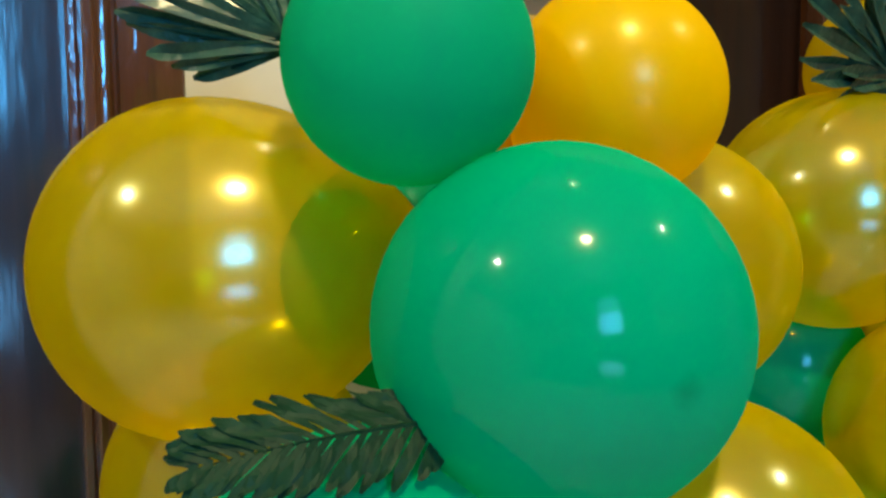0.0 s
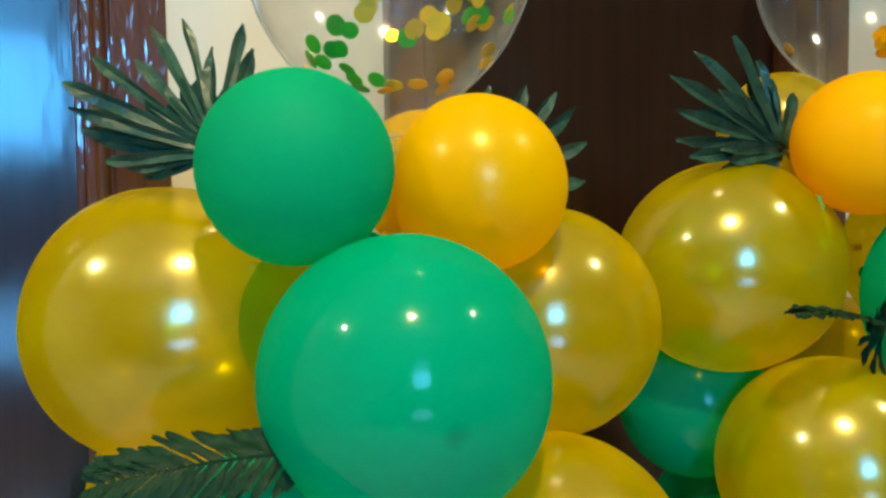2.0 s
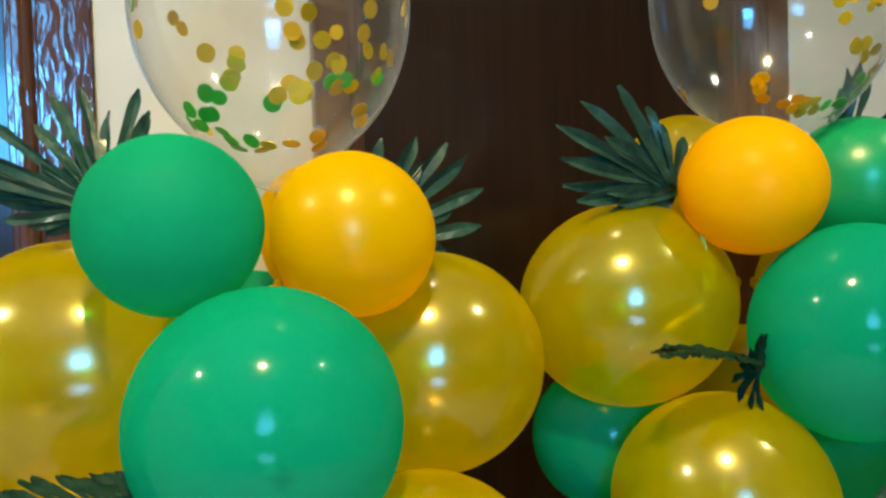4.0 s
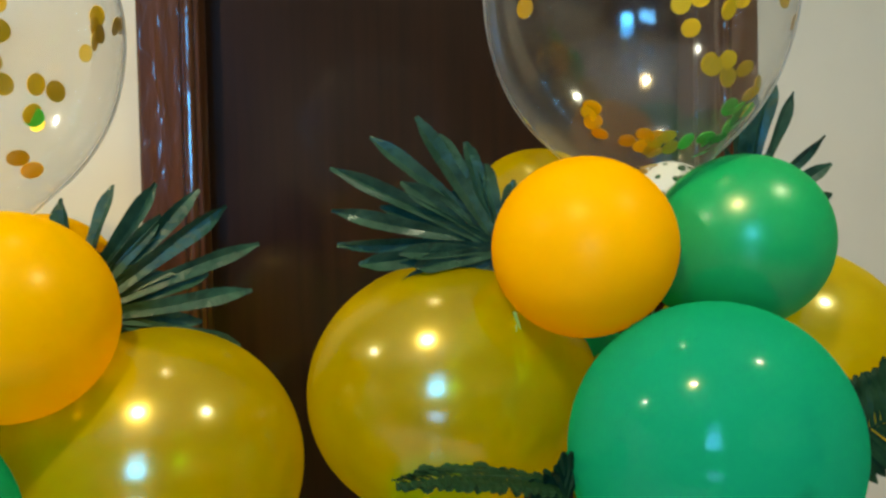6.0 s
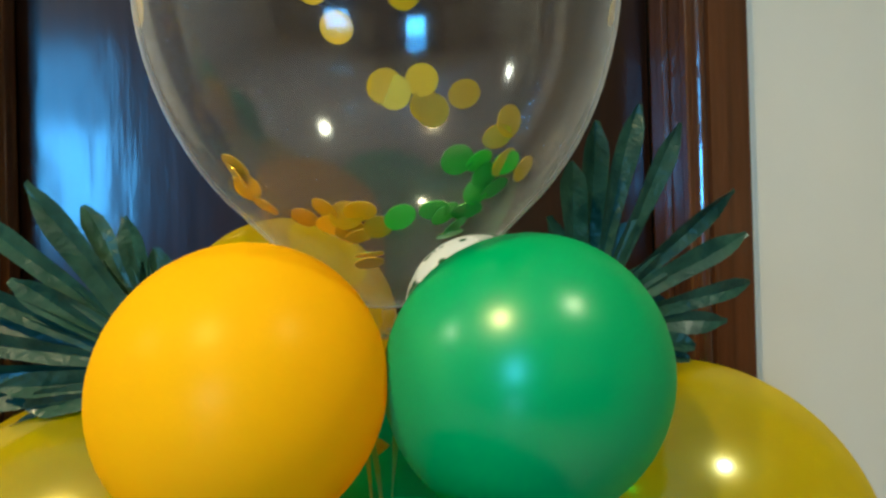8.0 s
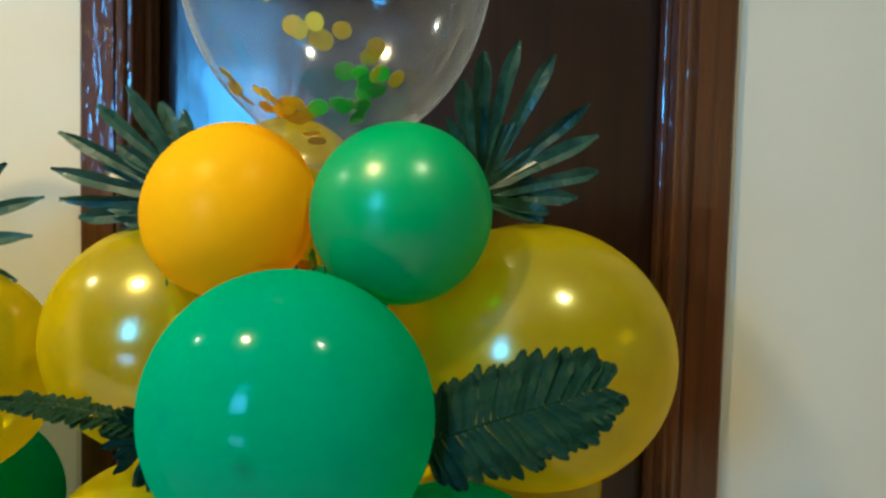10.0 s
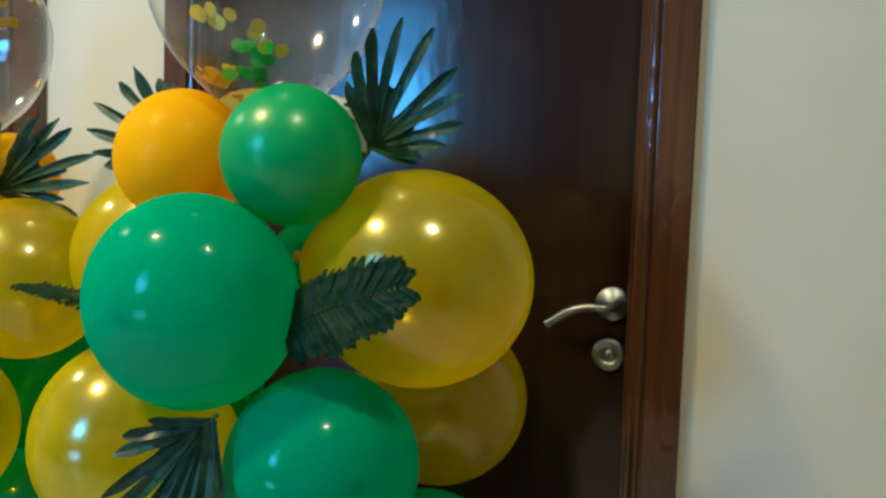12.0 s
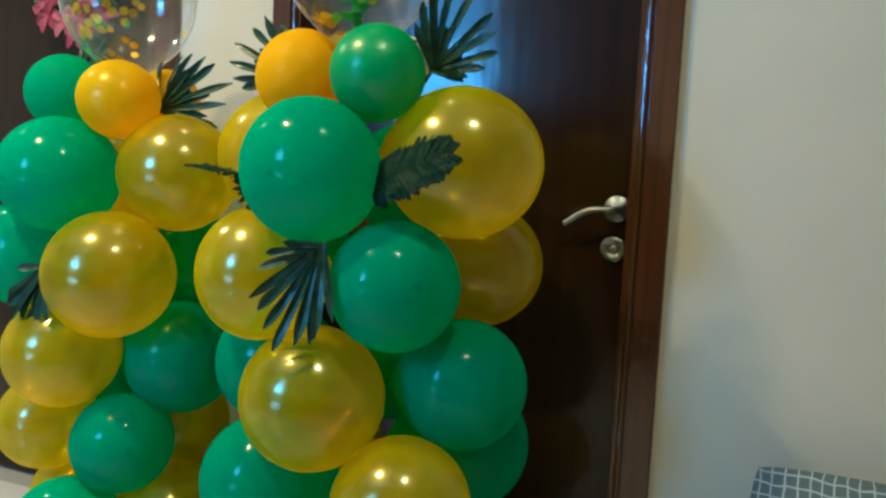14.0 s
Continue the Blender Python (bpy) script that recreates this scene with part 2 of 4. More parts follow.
RIBBON = plain("pale_green_ribbon", (0.22, 0.42, 0.10), 0.35)
DRAPE = plain("dark_brown_cloth", (0.045, 0.030, 0.022), 0.95)
BLACK = plain("dark_keyway", (0.01, 0.01, 0.01), 0.5)
WHITE = plain("white_enamel", (0.75, 0.75, 0.73), 0.4)
PETAL_RED = plain("red_fabric_petal", (0.30, 0.018, 0.03), 0.6)
PETAL_PINK = plain("pink_fabric_petal", (0.34, 0.04, 0.055), 0.6)
CLOTH_LEAF = plain("green_fabric_leaf", (0.03, 0.10, 0.045), 0.55)
TRUNK = plain("tree_bark", (0.06, 0.045, 0.035), 0.9)
FOLIAGE = plain("dusk_foliage", (0.03, 0.05, 0.025), 0.8)
GRASS = plain("lawn", (0.04, 0.07, 0.02), 0.9)


def glow_mat(name, c, strength):
    m, t, b = material(name)
    b.inputs["Base Color"].default_value = (0.9, 0.9, 0.9, 1)
    b.inputs["Emission Color"].default_value = (*c, 1)
    b.inputs["Emission Strength"].default_value = strength
    return m


GLOW_WARM = glow_mat("warm_lamp_glass", (1.0, 0.72, 0.4), 4)
GLOW_COOL = glow_mat("cool_lamp_glass", (0.93, 0.97, 1.0), 4)


def cloth_mat():
    m, t, b = material("grey_plaid_cloth")
    v = coords(t)
    wob = noise_of(t, v, 14, 2)
    sep = t.nodes.new("ShaderNodeSeparateXYZ")
    t.links.new(v, sep.inputs[0])
    lines = []
    for axis, period in ((0, 0.0215), (2, 0.0215)):
        a = t.nodes.new("ShaderNodeMath")
        a.operation = "MULTIPLY_ADD"
        t.links.new(wob, a.inputs[0])
        a.inputs[1].default_value = 0.020
        t.links.new(sep.outputs[axis], a.inputs[2])
        p = t.nodes.new("ShaderNodeMath")
        p.operation = "PINGPONG"
        t.links.new(a.outputs[0], p.inputs[0])
        p.inputs[1].default_value = period / 2
        q = t.nodes.new("ShaderNodeMath")
        q.operation = "LESS_THAN"
        t.links.new(p.outputs[0], q.inputs[0])
        q.inputs[1].default_value = 0.0015
        lines.append(q.outputs[0])
    mx = t.nodes.new("ShaderNodeMath")
    mx.operation = "MAXIMUM"
    t.links.new(lines[0], mx.inputs[0])
    t.links.new(lines[1], mx.inputs[1])
    t.links.new(ramp(t, mx.outputs[0], [(0.0, (0.085, 0.118, 0.112)), (1.0, (0.36, 0.385, 0.375))]), b.inputs["Base Color"])
    b.inputs["Roughness"].default_value = 0.9
    first = bump(t, b, mx.outputs[0], 0.4, 0.002)
    bump(t, b, noise_of(t, v, 500, 2), 0.3, 0.001, first)
    return m


PLAID = cloth_mat()

# ---------------------------------------------------------------- mesh helpers


def mesh_ob(name, bm, mat, smooth=False):
    me = bpy.data.meshes.new(name)
    bmesh.ops.recalc_face_normals(bm, faces=bm.faces)
    if smooth:
        for f in bm.faces:
            f.smooth = True
    bm.to_mesh(me)
    bm.free()
    me.materials.append(mat)
    return new(name, me)


def part(name, bm, mat, parent, label="", smooth=False):
    ob = mesh_ob(name, bm, mat, smooth)
    ob.parent = parent
    if label:
        ob["label"] = label
    return ob


def shared(name, me, m, parent):
    ob = new(name, me)
    ob.parent = parent
    ob.matrix_basis = m
    return ob


def empty(name, m):
    ob = new(name)
    ob.empty_display_size = 0.05
    ob.matrix_basis = m
    return ob


def add_box(bm, x0, x1, y0, y1, z0, z1, bevel=0.0):
    vs = [bm.verts.new(p) for p in ((x0, y0, z0), (x1, y0, z0), (x1, y1, z0), (x0, y1, z0), (x0, y0, z1), (x1, y0, z1), (x1, y1, z1), (x0, y1, z1))]
    fs = [bm.faces.new([vs[i] for i in q]) for q in ((0, 1, 2, 3), (4, 5, 6, 7), (0, 1, 5, 4), (1, 2, 6, 5), (2, 3, 7, 6), (3, 0, 4, 7))]
    if bevel:
        es = list({e for f in fs for e in f.edges})
        bmesh.ops.bevel(bm, geom=es, offset=bevel, segments=2, profile=0.5, affect="EDGES")


def box(*a):
    bm = bmesh.new()
    add_box(bm, *a)
    return bm


def lathe(profile, segs=32):
    """Turn (radius, height) pairs about z."""
    bm = bmesh.new()
    rings = []
    for r, z in profile:
        if r < 1e-5:
            rings.append([bm.verts.new((0, 0, z))])
        else:
            rings.append([bm.verts.new((r * math.cos(2 * math.pi * k / segs), r * math.sin(2 * math.pi * k / segs), z)) for k in range(segs)])
    for a, c in zip(rings, rings[1:]):
        for k in range(segs):
            j = (k + 1) % segs
            if len(a) == 1:
                bm.faces.new((a[0], c[k], c[j]))
            elif len(c) == 1:
                bm.faces.new((a[k], a[j], c[0]))
            else:
                bm.faces.new((a[k], a[j], c[j], c[k]))
    for ring in (rings[0], rings[-1]):
        if len(ring) > 1:
            bm.faces.new(ring)
    return bm


def extrude_profile(points, length):
    """A closed outline in x, y pulled up along z."""
    bm = bmesh.new()
    lo = [bm.verts.new((x, y, 0)) for x, y in points]
    hi = [bm.verts.new((x, y, length)) for x, y in points]
    n = len(points)
    for k in range(n):
        bm.faces.new((lo[k], lo[(k + 1) % n], hi[(k + 1) % n], hi[k]))
    bm.faces.new(lo)
    bm.faces.new(hi)
    return bm


def turned_to(d):
    return Vector(d).normalized().to_track_quat("Z", "Y").to_matrix().to_4x4()


# ---------------------------------------------------------------- the room
A_IN, A_OUT = (-1.712, -0.875), (-1.812, -0.778)
B_IN, B_OUT = (-0.400, 0.424), (-0.478, 0.508)
X0, X1 = -3.6, 2.6
DOOR_H, DOOR_Y, WALL_T = 2.17, 0.080, 0.26

bm = bmesh.new()
for x0, x1 in ((X0, A_IN[0] - 0.03), (A_IN[1] + 0.03, B_IN[0] - 0.03), (B_IN[1] + 0.03, X1)):
    add_box(bm, x0, x1, 0, WALL_T, 0, CEIL)
for x0, x1 in ((A_IN[0] - 0.03, A_IN[1] + 0.03), (B_IN[0] - 0.03, B_IN[1] + 0.03)):
    add_box(bm, x0, x1, 0, WALL_T, DOOR_H + 0.03, CEIL)
tagged(mesh_ob("wall_north", bm, WALL), "cream painted plaster wall behind the balloon columns", "wall", kind="structure")
for x0, x1, n in ((A_IN[0] - 0.05, A_IN[1] + 0.05, "wall_behind_door_1"), (B_IN[0] - 0.05, B_IN[1] + 0.05, "wall_behind_door_2")):
    tagged(mesh_ob(n, box(x0, x1, WALL_T + 0.002, WALL_T + 0.06, 0, CEIL), WALL), "plain cream wall closing the passage behind a shut door", "wall", kind="structure")
tagged(mesh_ob("wall_west", box(X0 - 0.2, X0, DEPTH - 0.2, WALL_T, 0, CEIL), DIM_WALL), "plain side wall of the room, colour darkened to keep it dim", "wall", kind="structure")
tagged(mesh_ob("wall_east", box(X1, X1 + 0.2, DEPTH - 0.2, WALL_T, 0, CEIL), DIM_WALL), "plain side wall of the room, colour darkened to keep it dim", "wall", kind="structure")
bm = bmesh.new()
add_box(bm, X0, WIN[0], DEPTH - 0.2, DEPTH, 0, CEIL)
add_box(bm, WIN[1], X1, DEPTH - 0.2, DEPTH, 0, CEIL)
add_box(bm, WIN[0], WIN[1], DEPTH - 0.2, DEPTH, 0, WIN[2])
add_box(bm, WIN[0], WIN[1], DEPTH - 0.2, DEPTH, WIN[3], CEIL)
tagged(mesh_ob("wall_south", bm, WALL), "cream painted wall with a window opening", "wall", kind="structure")
# dark panelling added out of view, so the doors mirror a dark lower wall
bm = bmesh.new()
add_box(bm, X0 + 0.002, WIN[0] - 0.06, DEPTH - 0.002, DEPTH + 0.018, FLOOR + 0.002, 1.30, 0.003)
add_box(bm, WIN[1] + 0.06, X1 - 0.002, DEPTH - 0.002, DEPTH + 0.018, FLOOR + 0.002, 1.30, 0.003)
tagged(mesh_ob("unseen_wainscot", bm, DOOR_WOOD), "unseen dark wood panelling added so the door reflects a dark lower wall", "panelling", kind="structure")
tagged(mesh_ob("ceiling", box(X0 - 0.2, X1 + 0.2, DEPTH - 0.2, WALL_T + 0.06, CEIL, CEIL + 0.15), CEILING), "flat white painted ceiling", "ceiling", kind="structure")

# window in the south wall: frame, transom, sill
window = tagged(empty("window_1", pose(0, 0, 0)), "dark framed window looking out on a blue dusk sky", "window", kind="structure")
wy = DEPTH - 0.07
bm = bmesh.new()
add_box(bm, WIN[0], WIN[0] + 0.06, wy, wy + 0.06, WIN[2], WIN[3])
add_box(bm, WIN[1] - 0.06, WIN[1], wy, wy + 0.06, WIN[2], WIN[3])
add_box(bm, WIN[0] + 0.06, WIN[1] - 0.06, wy, wy + 0.06, WIN[2], WIN[2] + 0.06)
add_box(bm, WIN[0] + 0.06, WIN[1] - 0.06, wy, wy + 0.06, WIN[3] - 0.06, WIN[3])
add_box(bm, WIN[0] + 0.06, WIN[1] - 0.06, wy, wy + 0.06, TRANSOM, TRANSOM + 0.05)
part("window_frame", bm, CASING_WOOD, window)
part("window_sill", box(WIN[0] - 0.05, WIN[1] + 0.05, DEPTH - 0.004, DEPTH + 0.10, WIN[2] - 0.045, WIN[2] - 0.004, 0.006), CASING_WOOD, window)


def curtain(x0, x1):
    """An unseen drawn-back cloth curtain in folds before the far wall, added to darken door reflections."""
    bm = bmesh.new()
    n = 60
    front, back = [], []
    for k in range(n + 1):
        x = x0 + (x1 - x0) * k / n
        y = DEPTH + 0.085 + 0.028 * math.sin(2 * math.pi * k / 7.5) + 0.008 * math.sin(k * 1.3)
        front.append([bm.verts.new((x, y, z)) for z in (FLOOR + 0.03, 2.62)])
        back.append([bm.verts.new((x, y - 0.004, z)) for z in (FLOOR + 0.03, 2.62)])
    for side in (front, back):
        for p, q in zip(side, side[1:]):
            bm.faces.new((p[0], q[0], q[1], p[1]))
    for p, q, r, t in zip(front, front[1:], back, back[1:]):
        bm.faces.new((p[1], q[1], t[1], r[1]))
        bm.faces.new((p[0], r[0], t[0], q[0]))
    return tagged(mesh_ob("curtain", bm, DRAPE, True), "unseen dark brown cloth curtain added to darken what the door reflects", "curtain", "curtains of the window")


# added out of view: dark cloth beside the window for the door to mirror
curtain(WIN[0] - 0.70, WIN[0] - 0.01)
curtain(WIN[1] + 0.01, WIN[1] + 0.85)
# rod added only to carry the unseen curtains
rod = tagged(empty("curtain_rod", pose(0, 0, 0)), "unseen dark rod added to carry the curtains", "curtain rod")
ob = part("rod", lathe([(0, 0), (0.012, 0), (0.012, WIN[1] - WIN[0] + 1.66), (0, WIN[1] - WIN[0] + 1.66)], 12), CASING_WOOD, rod, "", True)
ob.matrix_basis = pose(WIN[0] - 0.75, DEPTH + 0.085, 2.632, 0, 90, 0)
for x in (WIN[0] - 0.72, WIN[1] + 0.87):
    part("bracket", box(x - 0.01, x + 0.01, DEPTH - 0.001, DEPTH + 0.085, 2.622, 2.642, 0.002), CASING_WOOD, rod)

# ---------------------------------------------------------------- doors
def casing_profile(w, proud):
    """Outline of the architrave: back on the wall, flat outer band, groove, bead, small step."""
    pts = [(0.0, 0.0), (0.0, -proud + 0.003), (0.003, -proud), (w * 0.67, -proud), (w * 0.69, -proud + 0.006), (w * 0.72, -proud + 0.006)]
    for k in range(9):
        a = math.pi * k / 8
        pts.append((w * 0.81 - 0.0068 * math.cos(a), -proud + 0.004 - 0.006 * math.sin(a)))
    pts += [(w * 0.91, -proud + 0.008), (w - 0.002, -proud + 0.008), (w, -proud + 0.010), (w, 0.0)]
    return pts


def door(name, inner, outer, hinge_turn, label, handle):
    root = tagged(empty(name, pose((inner[0] + inner[1]) / 2, 0, 0)), label, "door", kind="structure")
    cx = (inner[0] + inner[1]) / 2
    half = (inner[1] - inner[0]) / 2
    wl, wr = inner[0] - outer[0], outer[1] - inner[1]
    for side, w, x in ((1, wl, outer[0]), (-1, wr, outer[1])):
        bm = extrude_profile([(side * px, py) for px, py in casing_profile(w, 0.022)], DOOR_H + w - FLOOR)
        ob = part("casing", bm, CASING_WOOD, root, "brown varnished moulded door casing")
        ob.matrix_basis = pose(x - cx, -0.001, FLOOR)
    bm = extrude_profile(casing_profile(wl, 0.021), 2 * half + 0.002)
    ob = part("head_casing", bm, CASING_WOOD, root)
    ob.matrix_basis = Matrix(((0, 0, 1, -half - 0.001), (0, 1, 0, -0.001), (-1, 0, 0, DOOR_H + wl), (0, 0, 0, 1)))
    for s in (-1, 1):
        x0, x1 = (-half - 0.028, -half) if s < 0 else (half, half + 0.028)
        part("jamb", box(x0, x1, 0.0, WALL_T, FLOOR, DOOR_H), CASING_WOOD, root)
        x0, x1 = (-half, -half + 0.010) if s < 0 else (half - 0.010, half)
        part("door_stop", box(x0, x1, 0.030, DOOR_Y - 0.014, FLOOR, DOOR_H - 0.016, 0.002), CASING_WOOD, root)
    part("head_jamb", box(-half - 0.028, half + 0.028, 0.0, WALL_T, DOOR_H, DOOR_H + 0.028), CASING_WOOD, root)
    leaf = part("door_leaf", box(0.006, 2 * half - 0.006, 0, 0.04, FLOOR + 0.006, DOOR_H - 0.006, 0.003), DOOR_WOOD, root, "dark glossy varnished flush door leaf")
    leaf.matrix_basis = pose(-half, DOOR_Y, 0, 0, 0, hinge_turn)
    if handle:
        hx, hz = 0.386 - inner[0], 1.069
        rose = part("handle_rose", lathe([(0, 0), (0.0275, 0), (0.0300, 0.002), (0.0300, 0.007), (0.0275, 0.0095), (0.010, 0.0095), (0.0095, 0.012), (0.0, 0.012)], 40), STEEL, leaf, "round brushed steel rose", True)
        rose.matrix_basis = pose(hx, -0.0005, hz, 90)
        lever = bpy.data.curves.new("door_lever", "CURVE")
        lever.dimensions, lever.bevel_depth, lever.bevel_resolution, lever.use_fill_caps = "3D", 0.0074, 4, True
        sp = lever.splines.new("BEZIER")
        path = ((0, -0.010, 0), (0, -0.050, -0.002), (-0.055, -0.053, -0.007), (-0.109, -0.047, -0.039))
        sp.bezier_points.add(len(path) - 1)
        for bp, p in zip(sp.bezier_points, path):
            bp.co, bp.handle_left_type, bp.handle_right_type = p, "AUTO", "AUTO"
        tmp = bpy.data.objects.new("door_lever_curve", lever)
        me = bpy.data.meshes.new_from_object(tmp)
        bpy.data.objects.remove(tmp)
        me.name = "door_lever"
        for f in me.polygons:
            f.use_smooth = True
        me.materials.clear()
        me.materials.append(STEEL)
        shared("door_lever", me, pose(hx, 0, hz), leaf)["label"] = "curved brushed steel lever"
        esc = part("lock_rose", lathe([(0, 0), (0.0265, 0), (0.0290, 0.002), (0.0290, 0.006), (0.0265, 0.0085), (0.013, 0.0085), (0.0125, 0.0065), (0.0, 0.0065)], 40), STEEL, leaf, "round steel lock escutcheon", True)
        esc.matrix_basis = pose(hx - 0.003, -0.0005, hz - 0.091, 90)
        cyl = part("lock_cylinder", lathe([(0, 0), (0.0085, 0), (0.0085, 0.0105), (0.0075, 0.0115), (0, 0.0115)], 24), STEEL, leaf, "", True)
        cyl.matrix_basis = pose(hx - 0.001, -0.0005, hz - 0.091, 90)
        part("keyhole", box(hx - 0.002, hx + 0.0005, -0.0135, -0.0118, hz - 0.096, hz - 0.086), BLACK, leaf)
    return root


door("door_1", A_IN, A_OUT, -1.25, "dark brown varnished wooden door in a moulded brown casing", False)
door("door_2", B_IN, B_OUT, 0.0, "dark glossy wooden door with steel lever handle and round lock", True)

# ---------------------------------------------------------------- ceiling lamps
for (x, y), glass, word in ((WARM, GLOW_WARM, "warm"), (COOL_R, GLOW_COOL, "cool white"), (COOL_L, GLOW_COOL, "cool white")):
    lamp = tagged(empty("ceiling_lamp", pose(x, y, CEIL)), "small round %s downlight set on the ceiling" % word, "lamp", "ceiling downlights")
    part("lamp_ring", lathe([(0.050, 0), (0.075, 0), (0.078, -0.004), (0.074, -0.014), (0.052, -0.016), (0.050, -0.012), (0.050, 0)], 40), WHITE, lamp, "", True)
    part("lamp_glass", lathe([(0, -0.0005), (0.049, -0.0005), (0.049, -0.008), (0, -0.010)], 32), glass, lamp, "", True)

lamp = tagged(empty("ceiling_lamp", pose(*SMALL, CEIL)), "tiny round warm spotlight set in the ceiling", "lamp", "ceiling downlights")
part("lamp_ring", lathe([(0.020, 0), (0.032, 0), (0.034, -0.003), (0.031, -0.009), (0.021, -0.010), (0.020, -0.006), (0.020, 0)], 32), WHITE, lamp, "", True)
part("lamp_glass", lathe([(0, -0.0005), (0.0195, -0.0005), (0.0195, -0.005), (0, -0.006)], 24), GLOW_WARM, lamp, "", True)

# ---------------------------------------------------------------- balloons


def balloon_profile(r, stretch=1.0, neck=0.012, segs=40):
    """(radius, height) from the neck at the bottom to the crown; the body is round, drawn out to the neck below."""
    pts = []
    for k in range(segs + 1):
        a = math.pi * (k / segs)
        c, s = -math.cos(a), math.sin(a)
        z = r * c * (stretch if c < 0 else 1.0)
        rad = r * s
        if c < -0.80:
            w = (-c - 0.80) / 0.20
            z -= 0.16 * r * w * w
            rad = max(rad, neck * (0.55 + 0.45 * (1 - w)))
        pts.append((max(rad, 0.0), z))
    pts[0] = (0.0, pts[0][1])
    pts[-1] = (0.0, pts[-1][1])
    return pts


PROFILES = {}
KNOT = {}


def balloon(centre, size, axis, mat, label, group, stretch=1.0):
    """A blown-up balloon; its knot points to the column's axis. size: radius, length over width and, where it is drawn out, the stretch of its neck half."""
    r, long, *rest = size
    stretch = rest[0] if rest else stretch
    key = (mat.name, stretch)
    if key not in PROFILES:
        tmp = lathe(balloon_profile(0.1, stretch), 48)
        for f in tmp.faces:
            f.smooth = True
        me = bpy.data.meshes.new("balloon")
        bmesh.ops.recalc_face_normals(tmp, faces=tmp.faces)
        tmp.to_mesh(me)
        tmp.free()
        me.materials.append(mat)
        PROFILES[key] = me
        kb = lathe([(0.0, 0.002), (0.0042, 0.0), (0.0048, -0.004), (0.0030, -0.007), (0.0055, -0.012), (0.0075, -0.018), (0.0068, -0.0185), (0.004, -0.014), (0, -0.012)], 14)
        for f in kb.faces:
            f.smooth = True
        km = bpy.data.meshes.new("knot")
        bmesh.ops.recalc_face_normals(kb, faces=kb.faces)
        kb.to_mesh(km)
        kb.free()
        km.materials.append(mat)
        KNOT[key] = km
    c = Vector(centre)
    out = c - Vector(axis)
    m = Matrix.Translation(c) @ turned_to(out)
    ob = new("balloon", PROFILES[key])
    ob.matrix_basis = m @ Matrix.Diagonal((r / 0.1, r / 0.1, r * long / 0.1, 1))
    tagged(ob, label, "balloon", group)
    low = -0.1 * stretch - 0.016
    knot = shared("knot", KNOT[key], Matrix.Translation((0, 0, low)) @ Matrix.Diagonal((0.1 / r, 0.1 / r, 0.1 / (r * long), 1)), ob)
    return ob


GL, GR = "balloons of the column by the wall", "balloons of the column before the door"
AX_L, AX_R = (-0.642, -0.338), (-0.008, -0.385)
E_ROUND = "round glossy emerald green latex balloon in a balloon column"
G_ROUND = "round pearl gold latex balloon in a balloon column"
TIERS_L = [
    ((-0.665, -0.487, 1.083), (0.1181, 1.034), EMERALD), ((-0.818, -0.236, 1.108), (0.1362, 0.946, 1.25), GOLD_PEARL), ((-0.458, -0.372, 1.098), (0.1219, 1.029), GOLD_PEARL), ((-0.617, -0.183, 1.085), (0.1150, 1.0), EMERALD),
    ((-0.523, -0.491, 0.888), (0.1274, 0.964), GOLD_PEARL), ((-0.784, -0.450, 0.908), (0.1180, 1.0), EMERALD), ((-0.776, -0.179, 0.908), (0.1216, 1.000), GOLD_PEARL), ((-0.532, -0.213, 0.885), (0.1180, 1.0), EMERALD),
    ((-0.661, -0.478, 0.712), (0.1173, 1.003), GOLD_PEARL), ((-0.474, -0.329, 0.697), (0.1222, 1.000), EMERALD), ((-0.822, -0.288, 0.680), (0.1150, 1.0), EMERALD), ((-0.642, -0.168, 0.680), (0.1200, 1.0), EMERALD),
    ((-0.539, -0.431, 0.522), (0.1055, 0.999), EMERALD), ((-0.792, -0.398, 0.520), (0.1080, 1.0), GOLD_PEARL), ((-0.557, -0.241, 0.517), (0.1210, 1.0), GOLD_PEARL), ((-0.762, -0.188, 0.500), (0.1180, 1.0), EMERALD),
    ((-0.612, -0.508, 0.335), (0.1180, 1.0), EMERALD), ((-0.482, -0.355, 0.344), (0.1220, 1.0), GOLD_PEARL), ((-0.792, -0.298, 0.310), (0.1150, 1.0), GOLD_PEARL), ((-0.642, -0.168, 0.310), (0.1180, 1.0), EMERALD),
    ((-0.537, -0.438, 0.221), (0.1000, 1.0), GOLD_PEARL), ((-0.752, -0.428, 0.221), (0.1000, 1.0), EMERALD), ((-0.747, -0.218, 0.221), (0.1000, 1.0), GOLD_PEARL), ((-0.532, -0.208, 0.221), (0.1000, 1.0), EMERALD),
]
